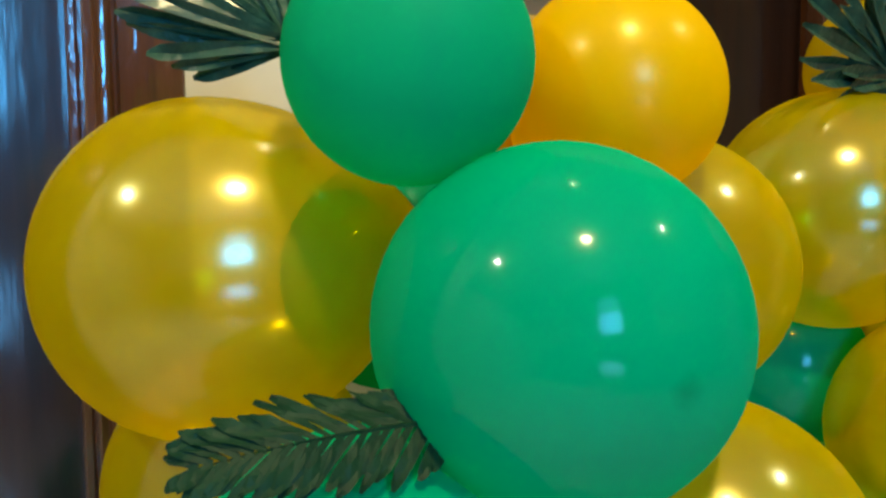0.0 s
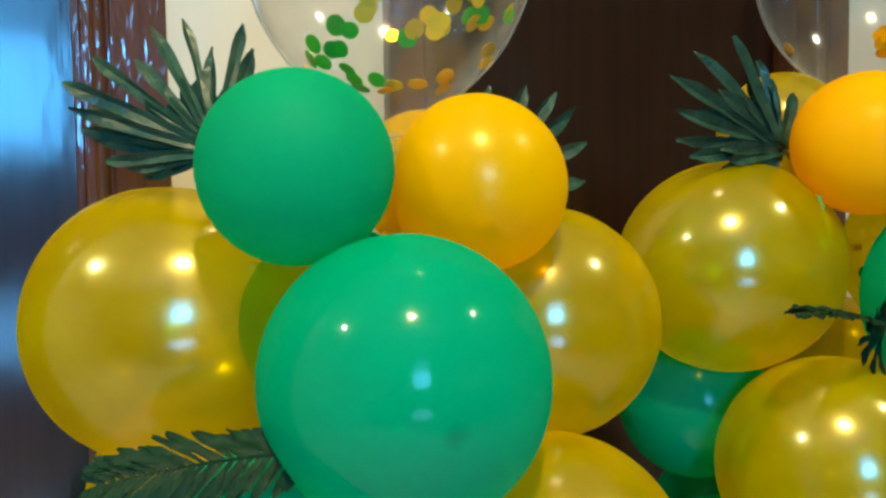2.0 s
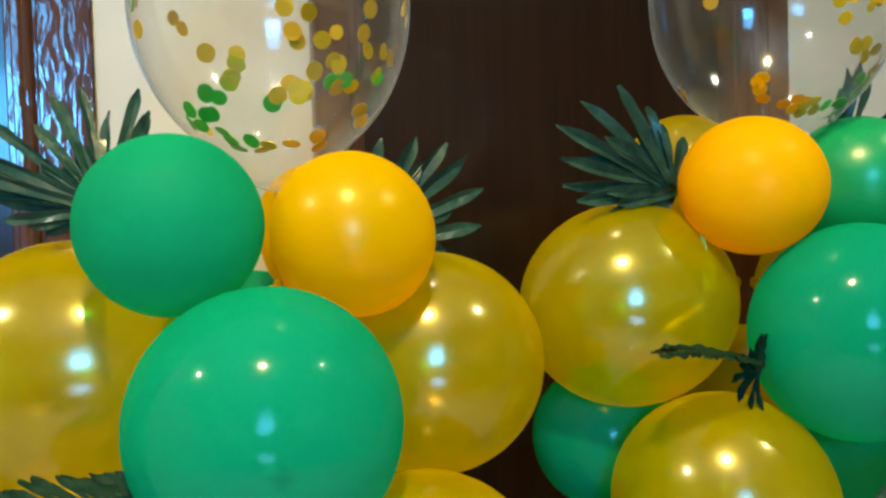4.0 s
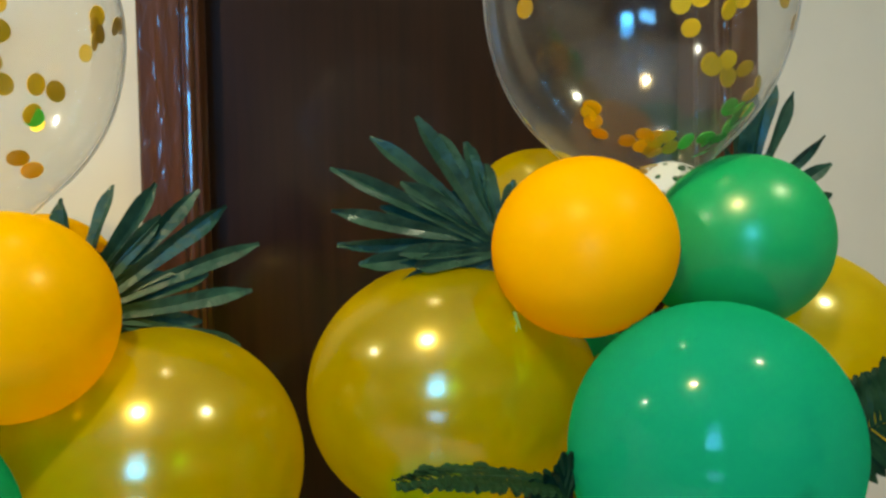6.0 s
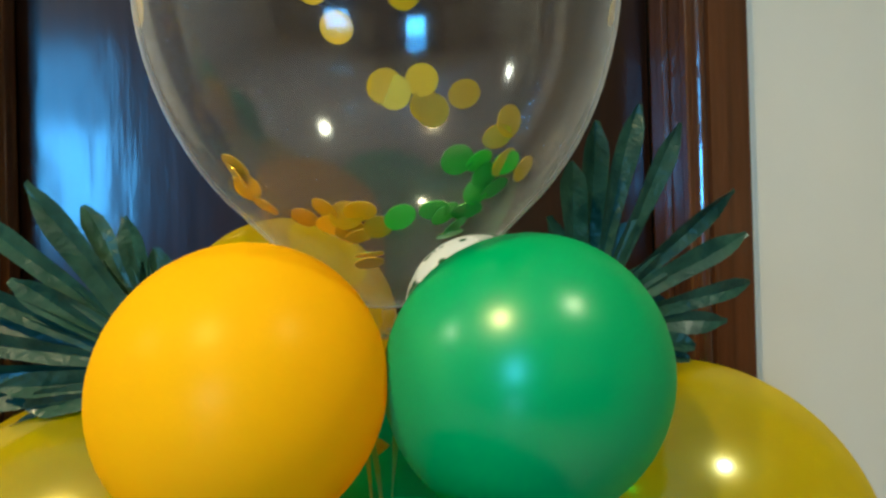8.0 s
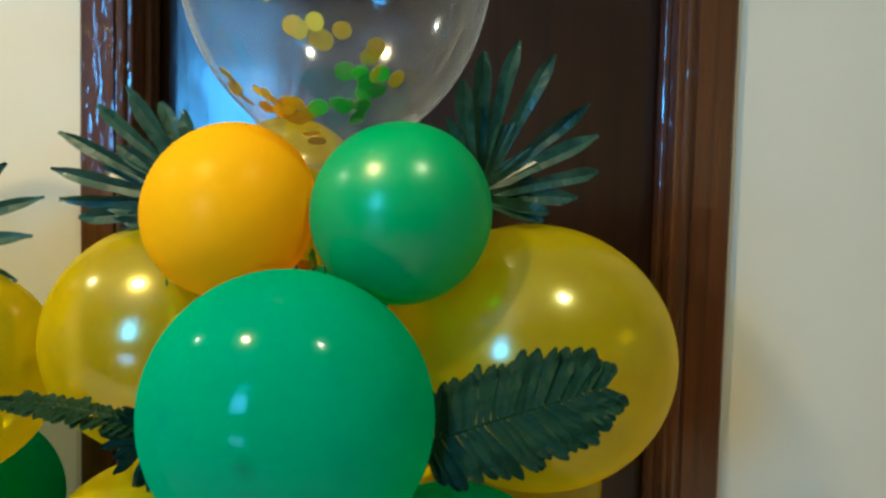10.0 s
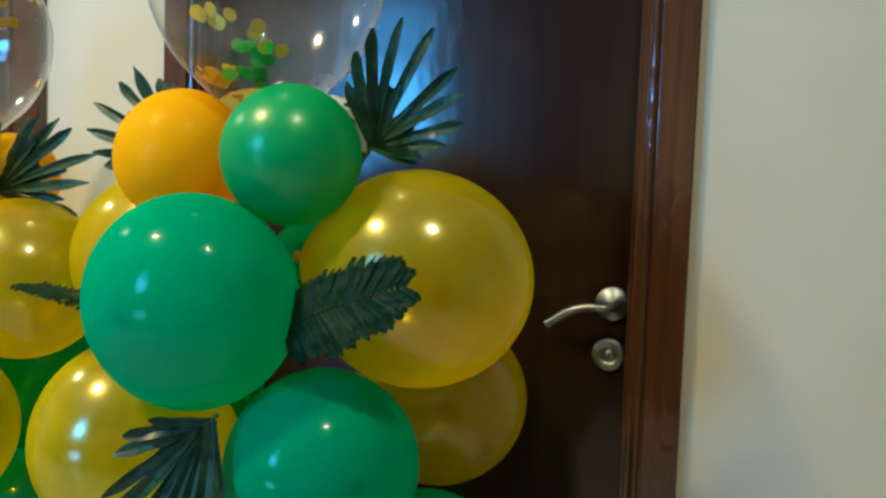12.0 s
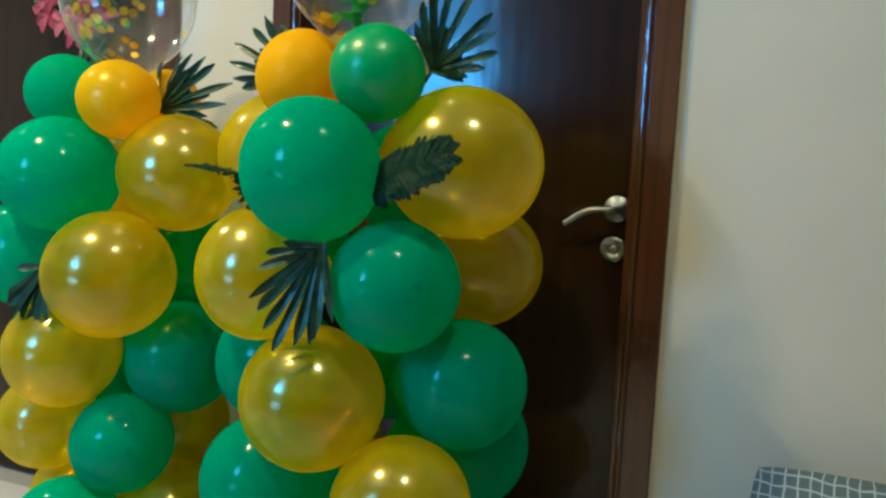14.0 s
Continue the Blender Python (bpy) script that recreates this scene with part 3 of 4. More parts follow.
TIERS_R = [
    ((-0.022, -0.567, 1.116), (0.1218, 0.892), EMERALD), ((-0.190, -0.377, 1.144), (0.1259, 1.085), GOLD_PEARL), ((0.191, -0.412, 1.143), (0.1331, 1.063), GOLD_PEARL), ((-0.008, -0.205, 1.109), (0.1180, 1.0), EMERALD),
    ((-0.159, -0.498, 0.926), (0.1239, 0.949), GOLD_PEARL), ((0.117, -0.513, 0.929), (0.1122, 0.947), EMERALD), ((0.169, -0.231, 0.949), (0.1237, 1.031), GOLD_PEARL), ((-0.183, -0.313, 0.963), (0.0947, 0.999), EMERALD),
    ((-0.029, -0.519, 0.717), (0.1280, 0.998), GOLD_PEARL), ((0.201, -0.381, 0.744), (0.1183, 0.994), EMERALD), ((-0.193, -0.380, 0.734), (0.1220, 1.0), EMERALD), ((0.002, -0.205, 0.724), (0.1220, 1.0), EMERALD),
    ((0.150, -0.519, 0.552), (0.1210, 1.001), GOLD_PEARL), ((-0.138, -0.490, 0.539), (0.1210, 1.0), EMERALD), ((0.169, -0.275, 0.598), (0.1311, 1.003), EMERALD), ((-0.143, -0.260, 0.534), (0.1200, 1.0), GOLD_PEARL),
    ((-0.008, -0.555, 0.334), (0.1200, 1.0), EMERALD), ((0.167, -0.385, 0.329), (0.1200, 1.0), GOLD_PEARL), ((-0.183, -0.385, 0.329), (0.1200, 1.0), GOLD_PEARL), ((-0.008, -0.215, 0.329), (0.1200, 1.0), EMERALD),
    ((-0.133, -0.500, 0.221), (0.1000, 1.0), GOLD_PEARL), ((0.117, -0.500, 0.221), (0.1000, 1.0), EMERALD), ((0.117, -0.265, 0.221), (0.1000, 1.0), GOLD_PEARL), ((-0.133, -0.265, 0.221), (0.1000, 1.0), EMERALD),
]
for rows, ax, group in ((TIERS_L, AX_L, GL), (TIERS_R, AX_R, GR)):
    for c, r, mat in rows:
        balloon(c, r, (ax[0], ax[1], c[2] + (0.018 if c[2] > 1.05 else -0.018)), mat, E_ROUND if mat is EMERALD else G_ROUND, group)
for c, r, mat, text, ax, group in (
        ((-0.729, -0.413, 1.256), (0.0830, 1.001), EMERALD_MATTE, "small matte emerald green balloon near the column's top", AX_L, GL),
        ((-0.563, -0.434, 1.243), (0.0822, 0.943), ORANGE_PEARL, "small pearly orange balloon near the column's top", AX_L, GL),
        ((-0.557, -0.298, 1.252), (0.0720, 1.0), ORANGE_PEARL, "small yellow orange balloon behind a palm leaf", AX_L, GL),
        ((0.062, -0.502, 1.284), (0.0810, 1.034), GREEN_PEARL, "small pearly green balloon near the column's top", AX_R, GR),
        ((-0.097, -0.490, 1.284), (0.0824, 0.912), ORANGE_MATTE, "small matte orange balloon near the column's top", AX_R, GR),
        ((-0.073, -0.352, 1.304), (0.0794, 1.015), GOLD_PEARL, "small yellow gold balloon behind a palm leaf", AX_R, GR),
        ((0.060, -0.395, 1.316), (0.0520, 1.0), PRINTED, "small white balloon printed with dark green dots", AX_R, GR)):
    balloon(c, r, (ax[0], ax[1], c[2] - 0.09), mat, text, group)


# clear balloons with confetti sticking to their inner wall
def disc_mesh(name, mat):
    bm = lathe([(0, 0.0002), (0.0083, 0.0002), (0.0083, -0.0002), (0, -0.0002)], 20)
    me = bpy.data.meshes.new(name)
    bmesh.ops.recalc_face_normals(bm, faces=bm.faces)
    bm.to_mesh(me)
    bm.free()
    me.materials.append(mat)
    return me


DISCS = {"gold": disc_mesh("gold_disc", FOIL_GOLD), "green": disc_mesh("green_disc", FOIL_GREEN), "orange": disc_mesh("orange_disc", FOIL_ORANGE)}


def stick(ob, r, stretch, az, el, colour, rng):
    """A confetti disc on the inner wall at azimuth az (0 towards the room, + to the right) and height el, degrees."""
    a, e = radians(az), radians(el)
    d = Vector((math.sin(a) * math.cos(e), -math.cos(a) * math.cos(e), math.sin(e)))
    p = Vector((d.x, d.y, d.z * (stretch if d.z < 0 else 1.0))) * (r - 0.0022)
    turn = turned_to(Vector((d.x, d.y, d.z / (stretch if d.z < 0 else 1.0))) * -1) @ pose(0, 0, 0, rng.uniform(-16, 16), rng.uniform(-16, 16), rng.uniform(0, 360))
    world_m = Matrix.Translation(ob.matrix_basis.translation + p) @ turn @ Matrix.Scale(rng.uniform(0.92, 1.08), 4)
    dsc = new("confetti", DISCS[colour])
    dsc.parent = ob
    dsc.matrix_basis = ob.matrix_basis.inverted() @ world_m
    return dsc


def confetti_balloon(centre, r, stretch, label, group, fixed, loose, seed):
    rng = random.Random(seed)
    ob = balloon(centre, (r, 1.0), (centre[0], centre[1], centre[2] - 1), CLEAR, label, group, stretch)
    for az, el, colour in fixed:
        stick(ob, r, stretch, az, el, colour, rng)
    for k in range(loose):
        az, el = rng.uniform(40, 300), -50 + 90 * rng.random()
        colour = rng.choice(("gold", "gold", "gold", "gold", "gold", "orange", "green"))
        for j in range(rng.choice((1, 1, 2, 3))):
            stick(ob, r, stretch, az + rng.uniform(-8, 8), el + rng.uniform(-7, 7), colour, rng)
    return ob


FIX_L = [(az, el, "green") for az, el in (
    (-65, -44), (-55, -47), (-50, -47), (-66, -51), (-74, -49), (-52, -55), (-51, -60), (-51, -65), (-34, -61), (-48, -39), (-42, -41), (-15, -44), (20, -34), (13, -35), (41, -31))]
FIX_L += [(az, el, "gold") for az, el in (
    (-41, -26), (-28, -27), (-29, -30), (-32, -34), (-34, -36), (-12, -41), (4, -32), (-3, -38), (1, -40), (-7, -36), (12, -28), (-21, -64), (-28, -67), (-1, -63), (40, -30), (40, -44), (29, -23),
    (6, -22), (15, -29), (25, -36), (17, -37), (26, -3), (27, -10), (25, -18), (47, -23), (50, -48), (18, -58), (28, -64), (-78, -14), (-9, -13), (0, -14))]
FIX_L += [(az, el, "orange") for az, el in ((-5, -37), (0, -38), (-2, -41), (-6, -20), (-4, -23))]
FIX_R = [(az, el, "green") for az, el in ((14, -44), (21, -44), (25, -47), (31, -44), (-1, -58), (12, -56), (17, -57), (25, -51), (26, -56), (26, -61), (27, -64), (32, -50))]
FIX_R += [(az, el, "orange") for az, el in ((-29, -55), (-22, -57), (-40, -57), (-16, -56), (-10, -61), (-20, -64), (-20, -73), (-23, -62), (-32, -80), (-30, -60), (24, -39), (40, -45), (-54, -43), (-56, -48), (-55, -53), (-57, -45))]
FIX_R += [(az, el, "gold") for az, el in ((-19, -16), (-13, -14), (-2, -17), (2, -14), (-15, -22), (-4, -32), (-6, -31), (2, -30), (5, -35), (3, -34), (12, -32), (26, -36), (-74, -11), (30, -44))]
confetti_balloon((-0.616, -0.355, 1.478), 0.1411, 1.185, "large clear balloon with gold and green confetti inside", GL, FIX_L, 16, 5)
confetti_balloon((-0.009, -0.443, 1.526), 0.1484, 1.219, "large clear balloon with orange and green confetti at its bottom", GR, FIX_R, 4, 9)


# ---------------------------------------------------------------- palm leaves
def blade(length, width, fold, droop, rings=9, twist=0.0, tip=0.55, sway=0.0, root=0.42):
    """A folded leaflet along +x, under a millimetre thick, with a blunt tip, drooping towards -z and swaying to the side."""
    bm = bmesh.new()
    loops = []
    for k in range(rings):
        u = 1 - (1 - k / (rings - 1)) ** 1.25
        w = width * (root + (1 - root) * min(1.0, u / tip) ** 1.1)
        if u > tip:
            w *= max(0.22, (1 - ((u - tip) / (1 - tip)) ** 2.4))
        x, z = length * u, -droop * length * u * u
        y0 = sway * length * u * u
        wob = 0.0014 * math.sin(7 * u + length * 90)
        curl = 0.0016 * math.sin(13 * u + length * 300) * u
        a = twist * u
        ring = []
        for y, h in ((-w / 2, fold * w + curl), (wob, 0.0004), (w / 2, fold * w - curl), (wob, -0.0004)):
            ring.append(bm.verts.new((x, y0 + y * math.cos(a) - h * math.sin(a), z + y * math.sin(a) + h * math.cos(a))))
        loops.append(ring)
    for a, c in zip(loops, loops[1:]):
        for i in range(4):
            j = (i + 1) % 4
            bm.faces.new((a[i], a[j], c[j], c[i]))
    bm.faces.new(loops[0])
    bm.faces.new(loops[-1])
    return bm


def pleated_web(leaflets, sway, run, share):
    """The undivided inner part of a fan palm leaf, folded along every leaflet, under a millimetre thick."""
    bm = bmesh.new()
    rows = []
    rays = []
    for k, ((a0, l0), (a1, l1)) in enumerate(zip(leaflets, leaflets[1:])):
        rays += [(k, a0, l0, 0.0), (k + 0.5, (a0 + a1) / 2, min(l0, l1) * (0.92 if a1 - a0 < 20 else 0.6), 1.0)]
    rays.append((len(leaflets) - 1, *leaflets[-1], 0.0))
    for at, angle, ln, valley in rays:
        a = radians(angle)
        row = []
        for k in range(5):
            u = share * k / 4
            q = run * at + Vector((math.cos(a) * ln * u, sway * u + valley * 0.0045 * k / 4 + 0.001, math.sin(a) * ln * u))
            row.append((bm.verts.new(q), bm.verts.new(q + Vector((0, 0.0006, 0)))))
        rows.append(row)
    for p, q in zip(rows, rows[1:]):
        for k in range(4):
            bm.faces.new((p[k][0], p[k + 1][0], q[k + 1][0], q[k][0]))
            bm.faces.new((p[k][1], q[k][1], q[k + 1][1], p[k + 1][1]))
        bm.faces.new((p[4][0], p[4][1], q[4][1], q[4][0]))
    return bm


def palm_fan(base, sway, leaflets, seed, label, width=0.0145, stalk=0.05, spine=(0.0, 0.0), web=0.52):
    """A fan palm leaf in an upright plane. leaflets: angle (degrees from +x towards +z) and length of each;
    sway: how far the tips stand behind the base, in metres; spine: run of the midrib that the leaflets leave one by one."""
    rng = random.Random(seed)
    root = tagged(empty("palm_leaf", Matrix.Translation(base)), label, "leaf", "artificial palm leaves")
    mid = sum(a for a, _ in leaflets) / len(leaflets)
    run = Vector((spine[0], 0, spine[1])) / (len(leaflets) - 1)
    for k, (angle, ln) in enumerate(leaflets):
        a = radians(angle)
        d = Vector((math.cos(a) * ln, sway + rng.uniform(-0.006, 0.006), math.sin(a) * ln)).normalized()
        side = Vector((-math.sin(a), rng.uniform(-0.5, 0.5), math.cos(a)))
        side = (side - d * side.dot(d)).normalized()
        up = d.cross(side)
        if up.y > 0:
            up, side = -up, -side
        m = Matrix.Translation(run * k + Vector((0, 0.0018 * (k % 3), 0))) @ Matrix((d, side, up)).transposed().to_4x4()
        w = width * rng.uniform(0.88, 1.14) * (0.8 + 0.2 * min(1.0, ln / 0.13))
        bm = blade(ln, w, rng.uniform(0.18, 0.40), rng.uniform(-0.05, 0.10), 14, rng.uniform(-0.6, 0.6), rng.uniform(0.72, 0.86), rng.uniform(-0.05, 0.05), 0.62)
        ob = part("leaflet", bm, LEAF, root)
        ob.matrix_basis = m
    part("web", pleated_web(leaflets, sway, run, web), LEAF, root)
    d = Vector((-math.cos(radians(mid)), 0.3, -math.sin(radians(mid)))).normalized()
    st = part("stalk", lathe([(0, 0), (0.0026, 0), (0.0022, stalk), (0, stalk)], 10), STEM, root)
    st.matrix_basis = turned_to(d)
    return root


def fern(base, tip, normal, n, reach, seed, label, bow=0.12, fat=1.5, sweep=(76, 38), tuft=0):
    """A feather leaf: a thin rachis with close pairs of narrow leaflets."""
    rng = random.Random(seed)
    b, t = Vector(base), Vector(tip)
    x = (t - b).normalized()
    nrm = Vector(normal)
    nrm = (nrm - x * nrm.dot(x)).normalized()
    y = nrm.cross(x)
    frame_m = Matrix((x, y, nrm)).transposed().to_4x4()
    root = tagged(empty("fern_leaf", Matrix.Translation(b) @ frame_m), label, "leaf", "artificial fern leaves")
    ln = (t - b).length
    bm = bmesh.new()
    loops = []
    for k in range(9):
        u = k / 8
        rr = 0.0022 * (1 - 0.8 * u)
        z = bow * ln * 4 * u * (1 - u) * 0.5
        loops.append([bm.verts.new((ln * u, rr * math.cos(q), z + rr * math.sin(q))) for q in (0, 1.57, 3.14, 4.71)])
    for p, q in zip(loops, loops[1:]):
        for i in range(4):
            bm.faces.new((p[i], p[(i + 1) % 4], q[(i + 1) % 4], q[i]))
    bm.faces.new(loops[0])
    bm.faces.new(loops[-1])
    part("rachis", bm, FERN, root)
    for k in range(n):
        u = 0.04 + 0.95 * k / (n - 1)
        z = bow * ln * 4 * u * (1 - u) * 0.5
        size = reach * (0.55 + 0.45 * math.sin(math.pi * min(1, u * 0.8 + 0.15))) * (1.0 if u < 0.85 else 1 - (u - 0.85) * 2.2)
        for s in (-1, 1):
            a = radians(s * (sweep[0] + (sweep[1] - sweep[0]) * u + rng.uniform(-5, 5)))
            ob = part("leaflet", blade(size * rng.uniform(0.9, 1.08), ln / n * fat * rng.uniform(0.85, 1.1), 0.12, rng.uniform(0.02, 0.18), 7, rng.uniform(-0.2, 0.2), 0.75), FERN, root)
            ob.matrix_basis = pose(ln * u, 0, z, 0, 0, math.degrees(a)) @ pose(0, 0, 0, rng.uniform(-14, 14))
    for k in range(tuft):
        a = -100 + 200 * k / (tuft - 1) + rng.uniform(-7, 7)
        ob = part("leaflet", blade(reach * rng.uniform(1.2, 1.55), 0.0105, 0.2, rng.uniform(0.0, 0.3), 8, rng.uniform(-0.4, 0.4), 0.7), FERN, root)
        ob.matrix_basis = pose(0.002 * (k % 3) - 0.012, 0, -0.010, 0, a, 0) @ pose(0, 0, 0, 90)
    return root


palm_fan((-0.779, -0.335, 1.274), 0.050, [(66, 0.123), (76, 0.137), (88, 0.112), (98, 0.135), (111, 0.142), (125, 0.118), (140, 0.145), (152, 0.142), (158, 0.120), (163, 0.131), (168, 0.121), (177, 0.112),
                                          (185, 0.100), (195, 0.088), (205, 0.077)], 11, "dark green artificial palm leaf tucked behind the green balloon", width=0.0135)
palm_fan((-0.525, -0.360, 1.232), 0.020, [(-24, 0.095), (-16, 0.110), (-12, 0.146), (-4, 0.110), (3, 0.156), (13, 0.120), (22, 0.176), (36, 0.163), (45, 0.155), (52, 0.115), (60, 0.137), (78, 0.124), (93, 0.106)],
         12, "dark green artificial palm leaf spread beside orange balloons", width=0.0165)
palm_fan((-0.142, -0.412, 1.281), 0.004, [(80, 0.068), (98, 0.084), (103, 0.078), (108, 0.109), (116, 0.125), (121, 0.095), (126, 0.151), (136, 0.164), (144, 0.118), (152, 0.181), (159, 0.125), (166, 0.170), (174, 0.160), (179, 0.105), (185, 0.140),
                                          (190, 0.090), (196, 0.104), (202, 0.091), (213, 0.079), (224, 0.065), (239, 0.054)],
         13, "dark green artificial palm leaf fanned beside the orange balloon", width=0.0175)
palm_fan((0.128, -0.420, 1.301), -0.017, [(-20, 0.073), (-11, 0.076), (1, 0.101), (13, 0.123), (31, 0.134), (43, 0.144), (63, 0.160), (78, 0.158), (88, 0.142), (99, 0.116), (112, 0.085)],
         14, "dark green artificial palm leaf rising behind the pearly green balloon", width=0.0165)
palm_fan((0.030, -0.606, 0.996), -0.034, [(178, 0.064), (193, 0.093), (205, 0.122), (217, 0.157), (230, 0.157), (239, 0.168), (249, 0.188), (261, 0.166), (271, 0.16), (277, 0.15), (290, 0.124)],
         45, "dark green artificial palm leaf hanging over gold balloons", width=0.0175, stalk=0.010, web=0.56)
palm_fan((-0.623, -0.550, 0.902), -0.020, [(188, 0.064), (215, 0.114), (226, 0.120), (236, 0.134), (244, 0.140), (252, 0.157), (265, 0.131), (278, 0.110), (292, 0.091)],
         16, "dark green artificial palm leaf hanging from the column", width=0.0190)
fern((-0.745, -0.500, 1.040), (-0.891, -0.480, 1.034), (0.1, -0.75, 0.65), 22, 0.043, 21, "dark green artificial fern leaf lying between balloons", fat=1.2, sweep=(50, 30))
fern((0.085, -0.560, 1.092), (0.234, -0.580, 1.150), (-0.1, -0.93, 0.35), 25, 0.052, 22, "dark green artificial fern leaf against a gold balloon", fat=1.9, sweep=(74, 46))
fern((-0.155, -0.545, 1.093), (-0.282, -0.550, 1.113), (0.0, -0.12, 1.0), 20, 0.030, 23, "dark green artificial fern leaf sticking out between balloons", fat=1.8, tuft=15)


# ---------------------------------------------------------------- ribbon ends between the small balloons
def ribbon(x, y, z, strips, seed):
    """Narrow ends of tying ribbon that stand up and curl."""
    rng = random.Random(seed)
    root = tagged(empty("ribbon", pose(x, y, z)), "pale green ribbon ends tied between the small balloons", "ribbon")
    for k in range(strips):
        bm = bmesh.new()
        ln, w, bend, ph = rng.uniform(0.05, 0.075), rng.uniform(0.0032, 0.0045), rng.uniform(-0.010, 0.010), rng.uniform(0, 6)
        rows = []
        for j in range(13):
            u = j / 12
            c = Vector((0.006 * (k - strips / 2) + bend * u * u, 0.004 * math.sin(5 * u + ph), ln * u))
            a = 1.4 * math.sin(2.2 * u + ph)
            side = Vector((math.cos(a), math.sin(a), 0)) * w / 2
            off = Vector((-math.sin(a), math.cos(a), 0)) * 0.0003
            rows.append([bm.verts.new(c + p) for p in (-side - off, side - off, side + off, -side + off)])
        for p, q in zip(rows, rows[1:]):
            for i in range(4):
                bm.faces.new((p[i], p[(i + 1) % 4], q[(i + 1) % 4], q[i]))
        bm.faces.new(rows[0])
        bm.faces.new(rows[-1])
        part("ribbon_end", bm, RIBBON, root)
    return root


ribbon(-0.016, -0.470, 1.195, 3, 31)
ribbon(-0.150, -0.478, 1.165, 2, 32)

# ---------------------------------------------------------------- flowers on the far door
def flower(m, petals, size, mat, root):
    bm = bmesh.new()
    for k in range(petals):
        a = 2 * math.pi * k / petals
        tmp = blade(size, size * 0.55, 0.18, 0.35, 6)
        bmesh.ops.transform(tmp, matrix=Matrix.Rotation(a, 4, "Z") @ Matrix.Rotation(-0.55 if k % 2 else -0.25, 4, "Y"), verts=tmp.verts)
        me = bpy.data.meshes.new("petal_tmp")
        tmp.to_mesh(me)
        tmp.free()
        bm.from_mesh(me)
        bpy.data.meshes.remove(me)
    ob = part("flower", bm, mat, root)
    ob.matrix_basis = m
    return ob


wreath = tagged(empty("wreath", pose(-1.165, 0.050, 1.60)), "wreath of red and pink fabric flowers hung on the dark door", "wreath")
bm = bmesh.new()
ring = []
for k in range(28):
    a = 2 * math.pi * k / 28
    ring.append([bm.verts.new(((0.11 + 0.014 * math.cos(q)) * math.cos(a), 0.016 * math.sin(q), (0.11 + 0.014 * math.cos(q)) * math.sin(a))) for q in (0, 1.05, 2.09, 3.14, 4.19, 5.24)])
for k in range(28):
    for i in range(6):
        bm.faces.new((ring[k][i], ring[k][(i + 1) % 6], ring[(k + 1) % 28][(i + 1) % 6], ring[(k + 1) % 28][i]))
part("hoop", bm, TRUNK, wreath)
rngw = random.Random(4)
for k in range(13):
    a = 2 * math.pi * k / 13 + rngw.uniform(-0.1, 0.1)
    rad = 0.11 + rngw.uniform(-0.025, 0.03)
    flower(pose(rad * math.cos(a), -0.035 - rngw.uniform(0, 0.015), rad * math.sin(a), 90 + rngw.uniform(-20, 20), rngw.uniform(-20, 20), 0), 7, rngw.uniform(0.045, 0.065), PETAL_RED if k % 3 else PETAL_PINK, wreath)
for k in range(22):
    a = 2 * math.pi * k / 22 + rngw.uniform(-0.1, 0.1)
    ob = part("leaf", blade(rngw.uniform(0.05, 0.065), 0.028, 0.2, 0.2, 6), CLOTH_LEAF, wreath)
    ob.matrix_basis = pose(0.10 * math.cos(a), -0.02, 0.10 * math.sin(a)) @ turned_to((math.cos(a + rngw.uniform(-0.8, 0.8)), -0.25, math.sin(a + rngw.uniform(-0.8, 0.8)))) @ pose(0, 0, 0, 0, -90, 0)


# ---------------------------------------------------------------- cushion
def cushion(name, w, h, thick):
    bm = bmesh.new()
    n = 48
    top, bot = {}, {}
    for i in range(n + 1):
        for j in range(n + 1):
            u, v = i / n * 2 - 1, j / n * 2 - 1
            k = max(0.0, (1 - abs(u) ** 2.6)) * max(0.0, (1 - abs(v) ** 2.6))
            pinch = 1 - 0.09 * (abs(u) * abs(v)) ** 3
            x = u * w / 2 * (1 - 0.05 * (1 - v * v) * abs(u)) * pinch
            z = v * h / 2 * (1 - 0.05 * (1 - u * u) * abs(v)) * pinch
            y = 0.010 + thick / 2 * k ** 0.7 + 0.004 * math.sin(9 * u + 4 * v) * k
            top[i, j] = bm.verts.new((x, -y, z))
            bot[i, j] = top[i, j] if i in (0, n) or j in (0, n) else bm.verts.new((x, y * 0.85, z))
    for d in (top, bot):
        for i in range(n):
            for j in range(n):
                bm.faces.new((d[i, j], d[i + 1, j], d[i + 1, j + 1], d[i, j + 1]))
    return mesh_ob(name, bm, PLAID)


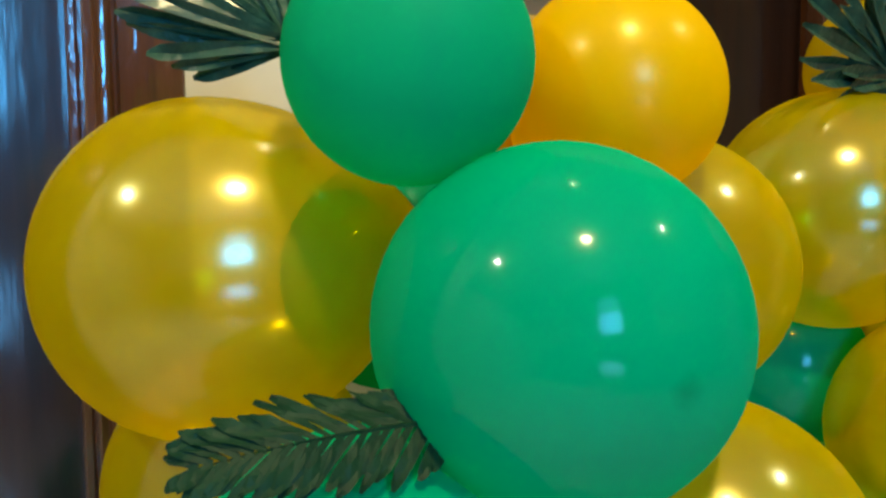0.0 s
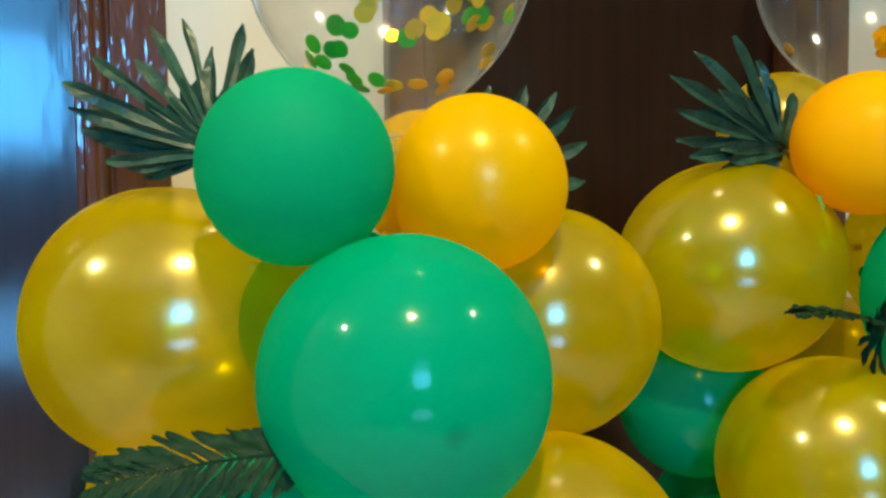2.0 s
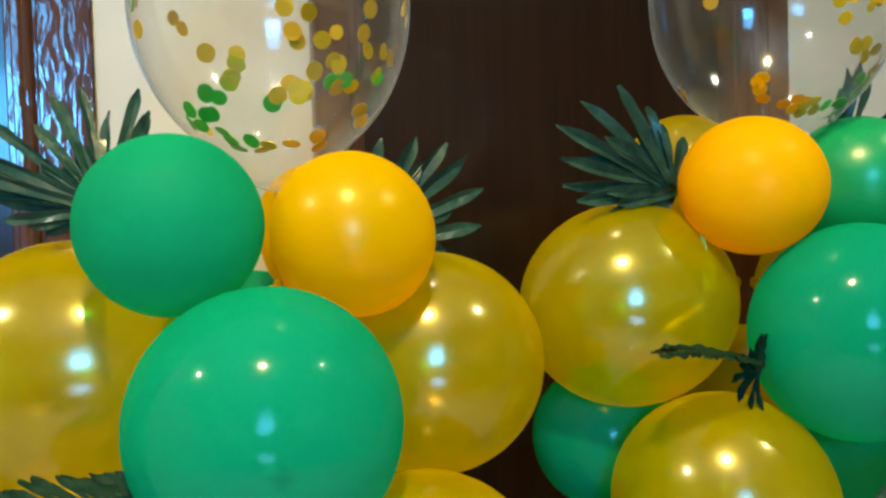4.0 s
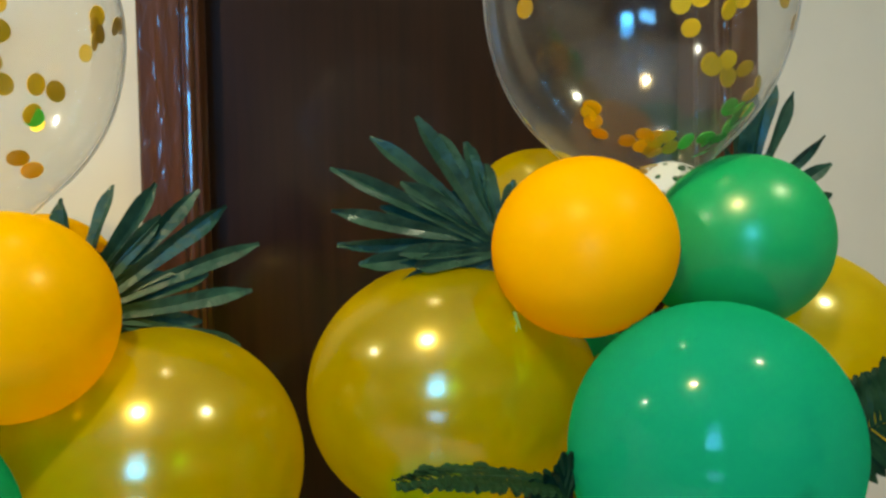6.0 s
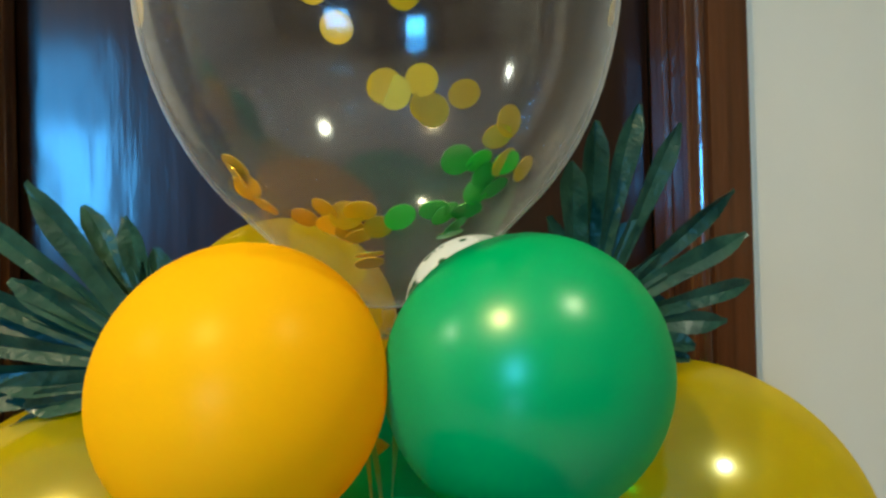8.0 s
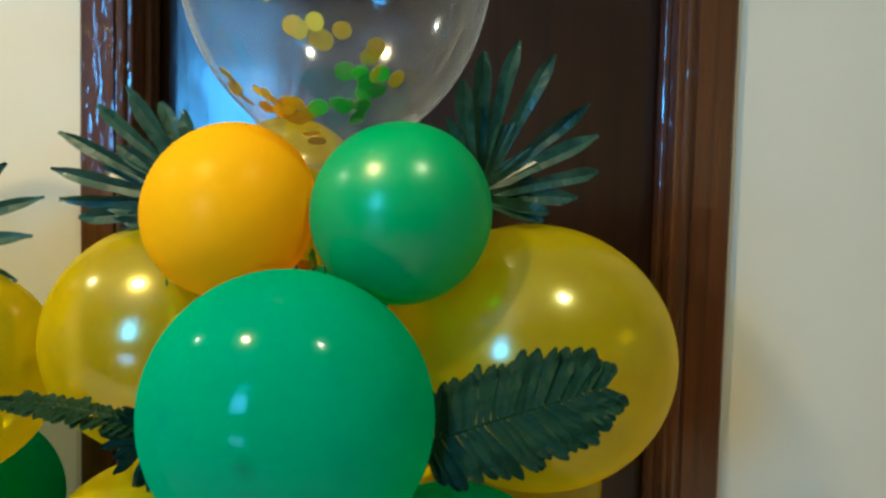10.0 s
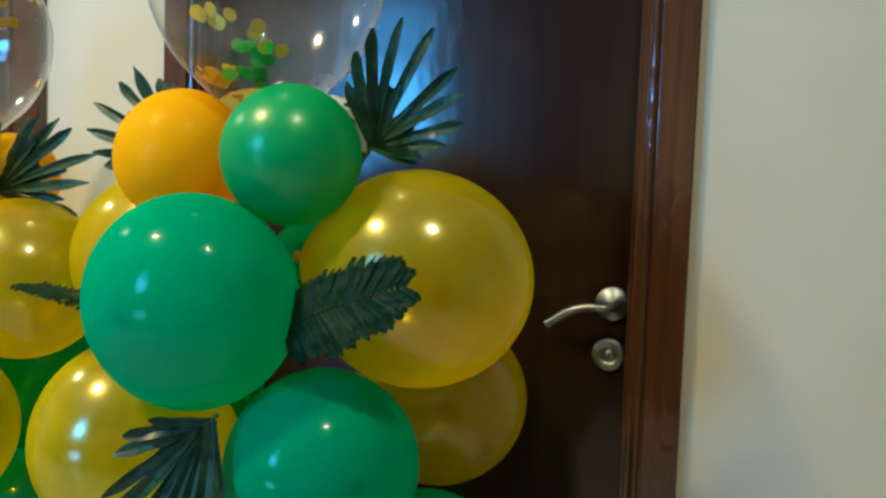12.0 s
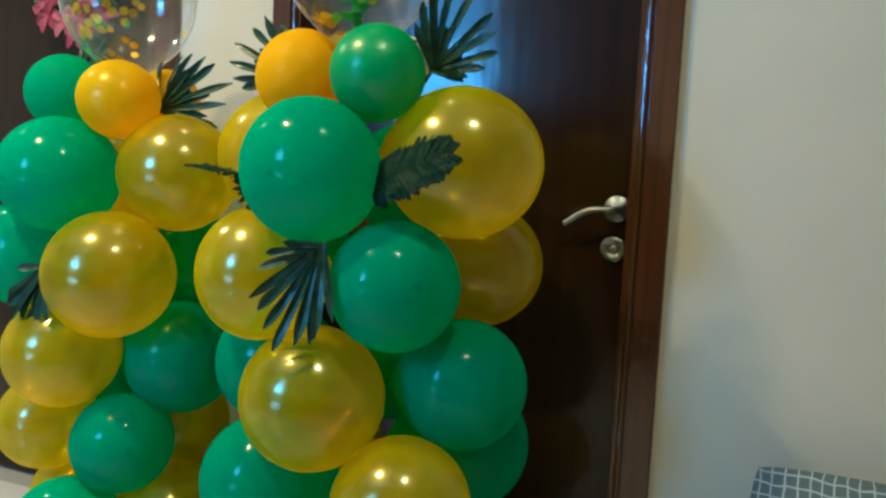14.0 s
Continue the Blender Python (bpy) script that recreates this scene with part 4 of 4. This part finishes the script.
cu = tagged(cushion("cushion", 0.60, 0.505, 0.16), "grey and white plaid cloth cushion leaning on the cream wall", "cushion")
cu.matrix_basis = pose(0.989, -0.150, 0.3635, -14, 0, -3)

# ---------------------------------------------------------------- outside and floor
tagged(mesh_ob("ground", box(-60, 60, -90, 60, -0.40, -0.30), GRASS), "dark lawn outside at dusk", "ground", kind="structure")
rngt = random.Random(2)
for k in range(5):
    tx, ty, th = -7.5 + 2.6 * k + rngt.uniform(-0.6, 0.6), -13 + rngt.uniform(-1, 1), rngt.uniform(1.8, 2.6)
    tree = tagged(empty("tree", pose(tx, ty, -0.3)), "dark leafy tree outside at dusk", "tree", "trees outside")
    part("trunk", lathe([(0, 0), (0.14, 0), (0.10, 0.6), (0.07, th * 0.7), (0, th * 0.8)], 10), TRUNK, tree)
    bm = bmesh.new()
    for j in range(420):
        q = Vector((rngt.gauss(0, 1), rngt.gauss(0, 1), rngt.gauss(0, 0.8))).normalized() * rngt.uniform(0.4, 1.0)
        c = Vector((q.x * 1.25, q.y * 1.0, th * 0.75 + q.z * th * 0.42))
        d1 = Vector((rngt.uniform(-1, 1), rngt.uniform(-1, 1), rngt.uniform(-1, 1))).normalized() * 0.16
        d2 = d1.orthogonal().normalized() * 0.08
        vs = [bm.verts.new(c + p) for p in (d1, d2, -d1, -d2)]
        bm.faces.new(vs)
    part("crown", bm, FOLIAGE, tree)

floor = tagged(mesh_ob("floor", box(X0 - 0.2, X1 + 0.2, DEPTH - 0.2, WALL_T + 0.06, 0.0, FLOOR - 0.004), GROUT), "polished cream marble tiled floor", "floor", kind="structure")
tile_me = bpy.data.meshes.new("tile")
tb = bmesh.new()
add_box(tb, -0.2985, 0.2985, -0.2985, 0.2985, -0.010, 0.0, 0.0012)
bmesh.ops.recalc_face_normals(tb, faces=tb.faces)
tb.to_mesh(tile_me)
tb.free()
tile_me.materials.append(TILE)
y = DEPTH + 0.3
while y < 0.0:
    x = X0 + 0.3
    while x < X1 - 0.1:
        shared("tile", tile_me, pose(x, y, FLOOR), floor)
        x += 0.6
    y += 0.6
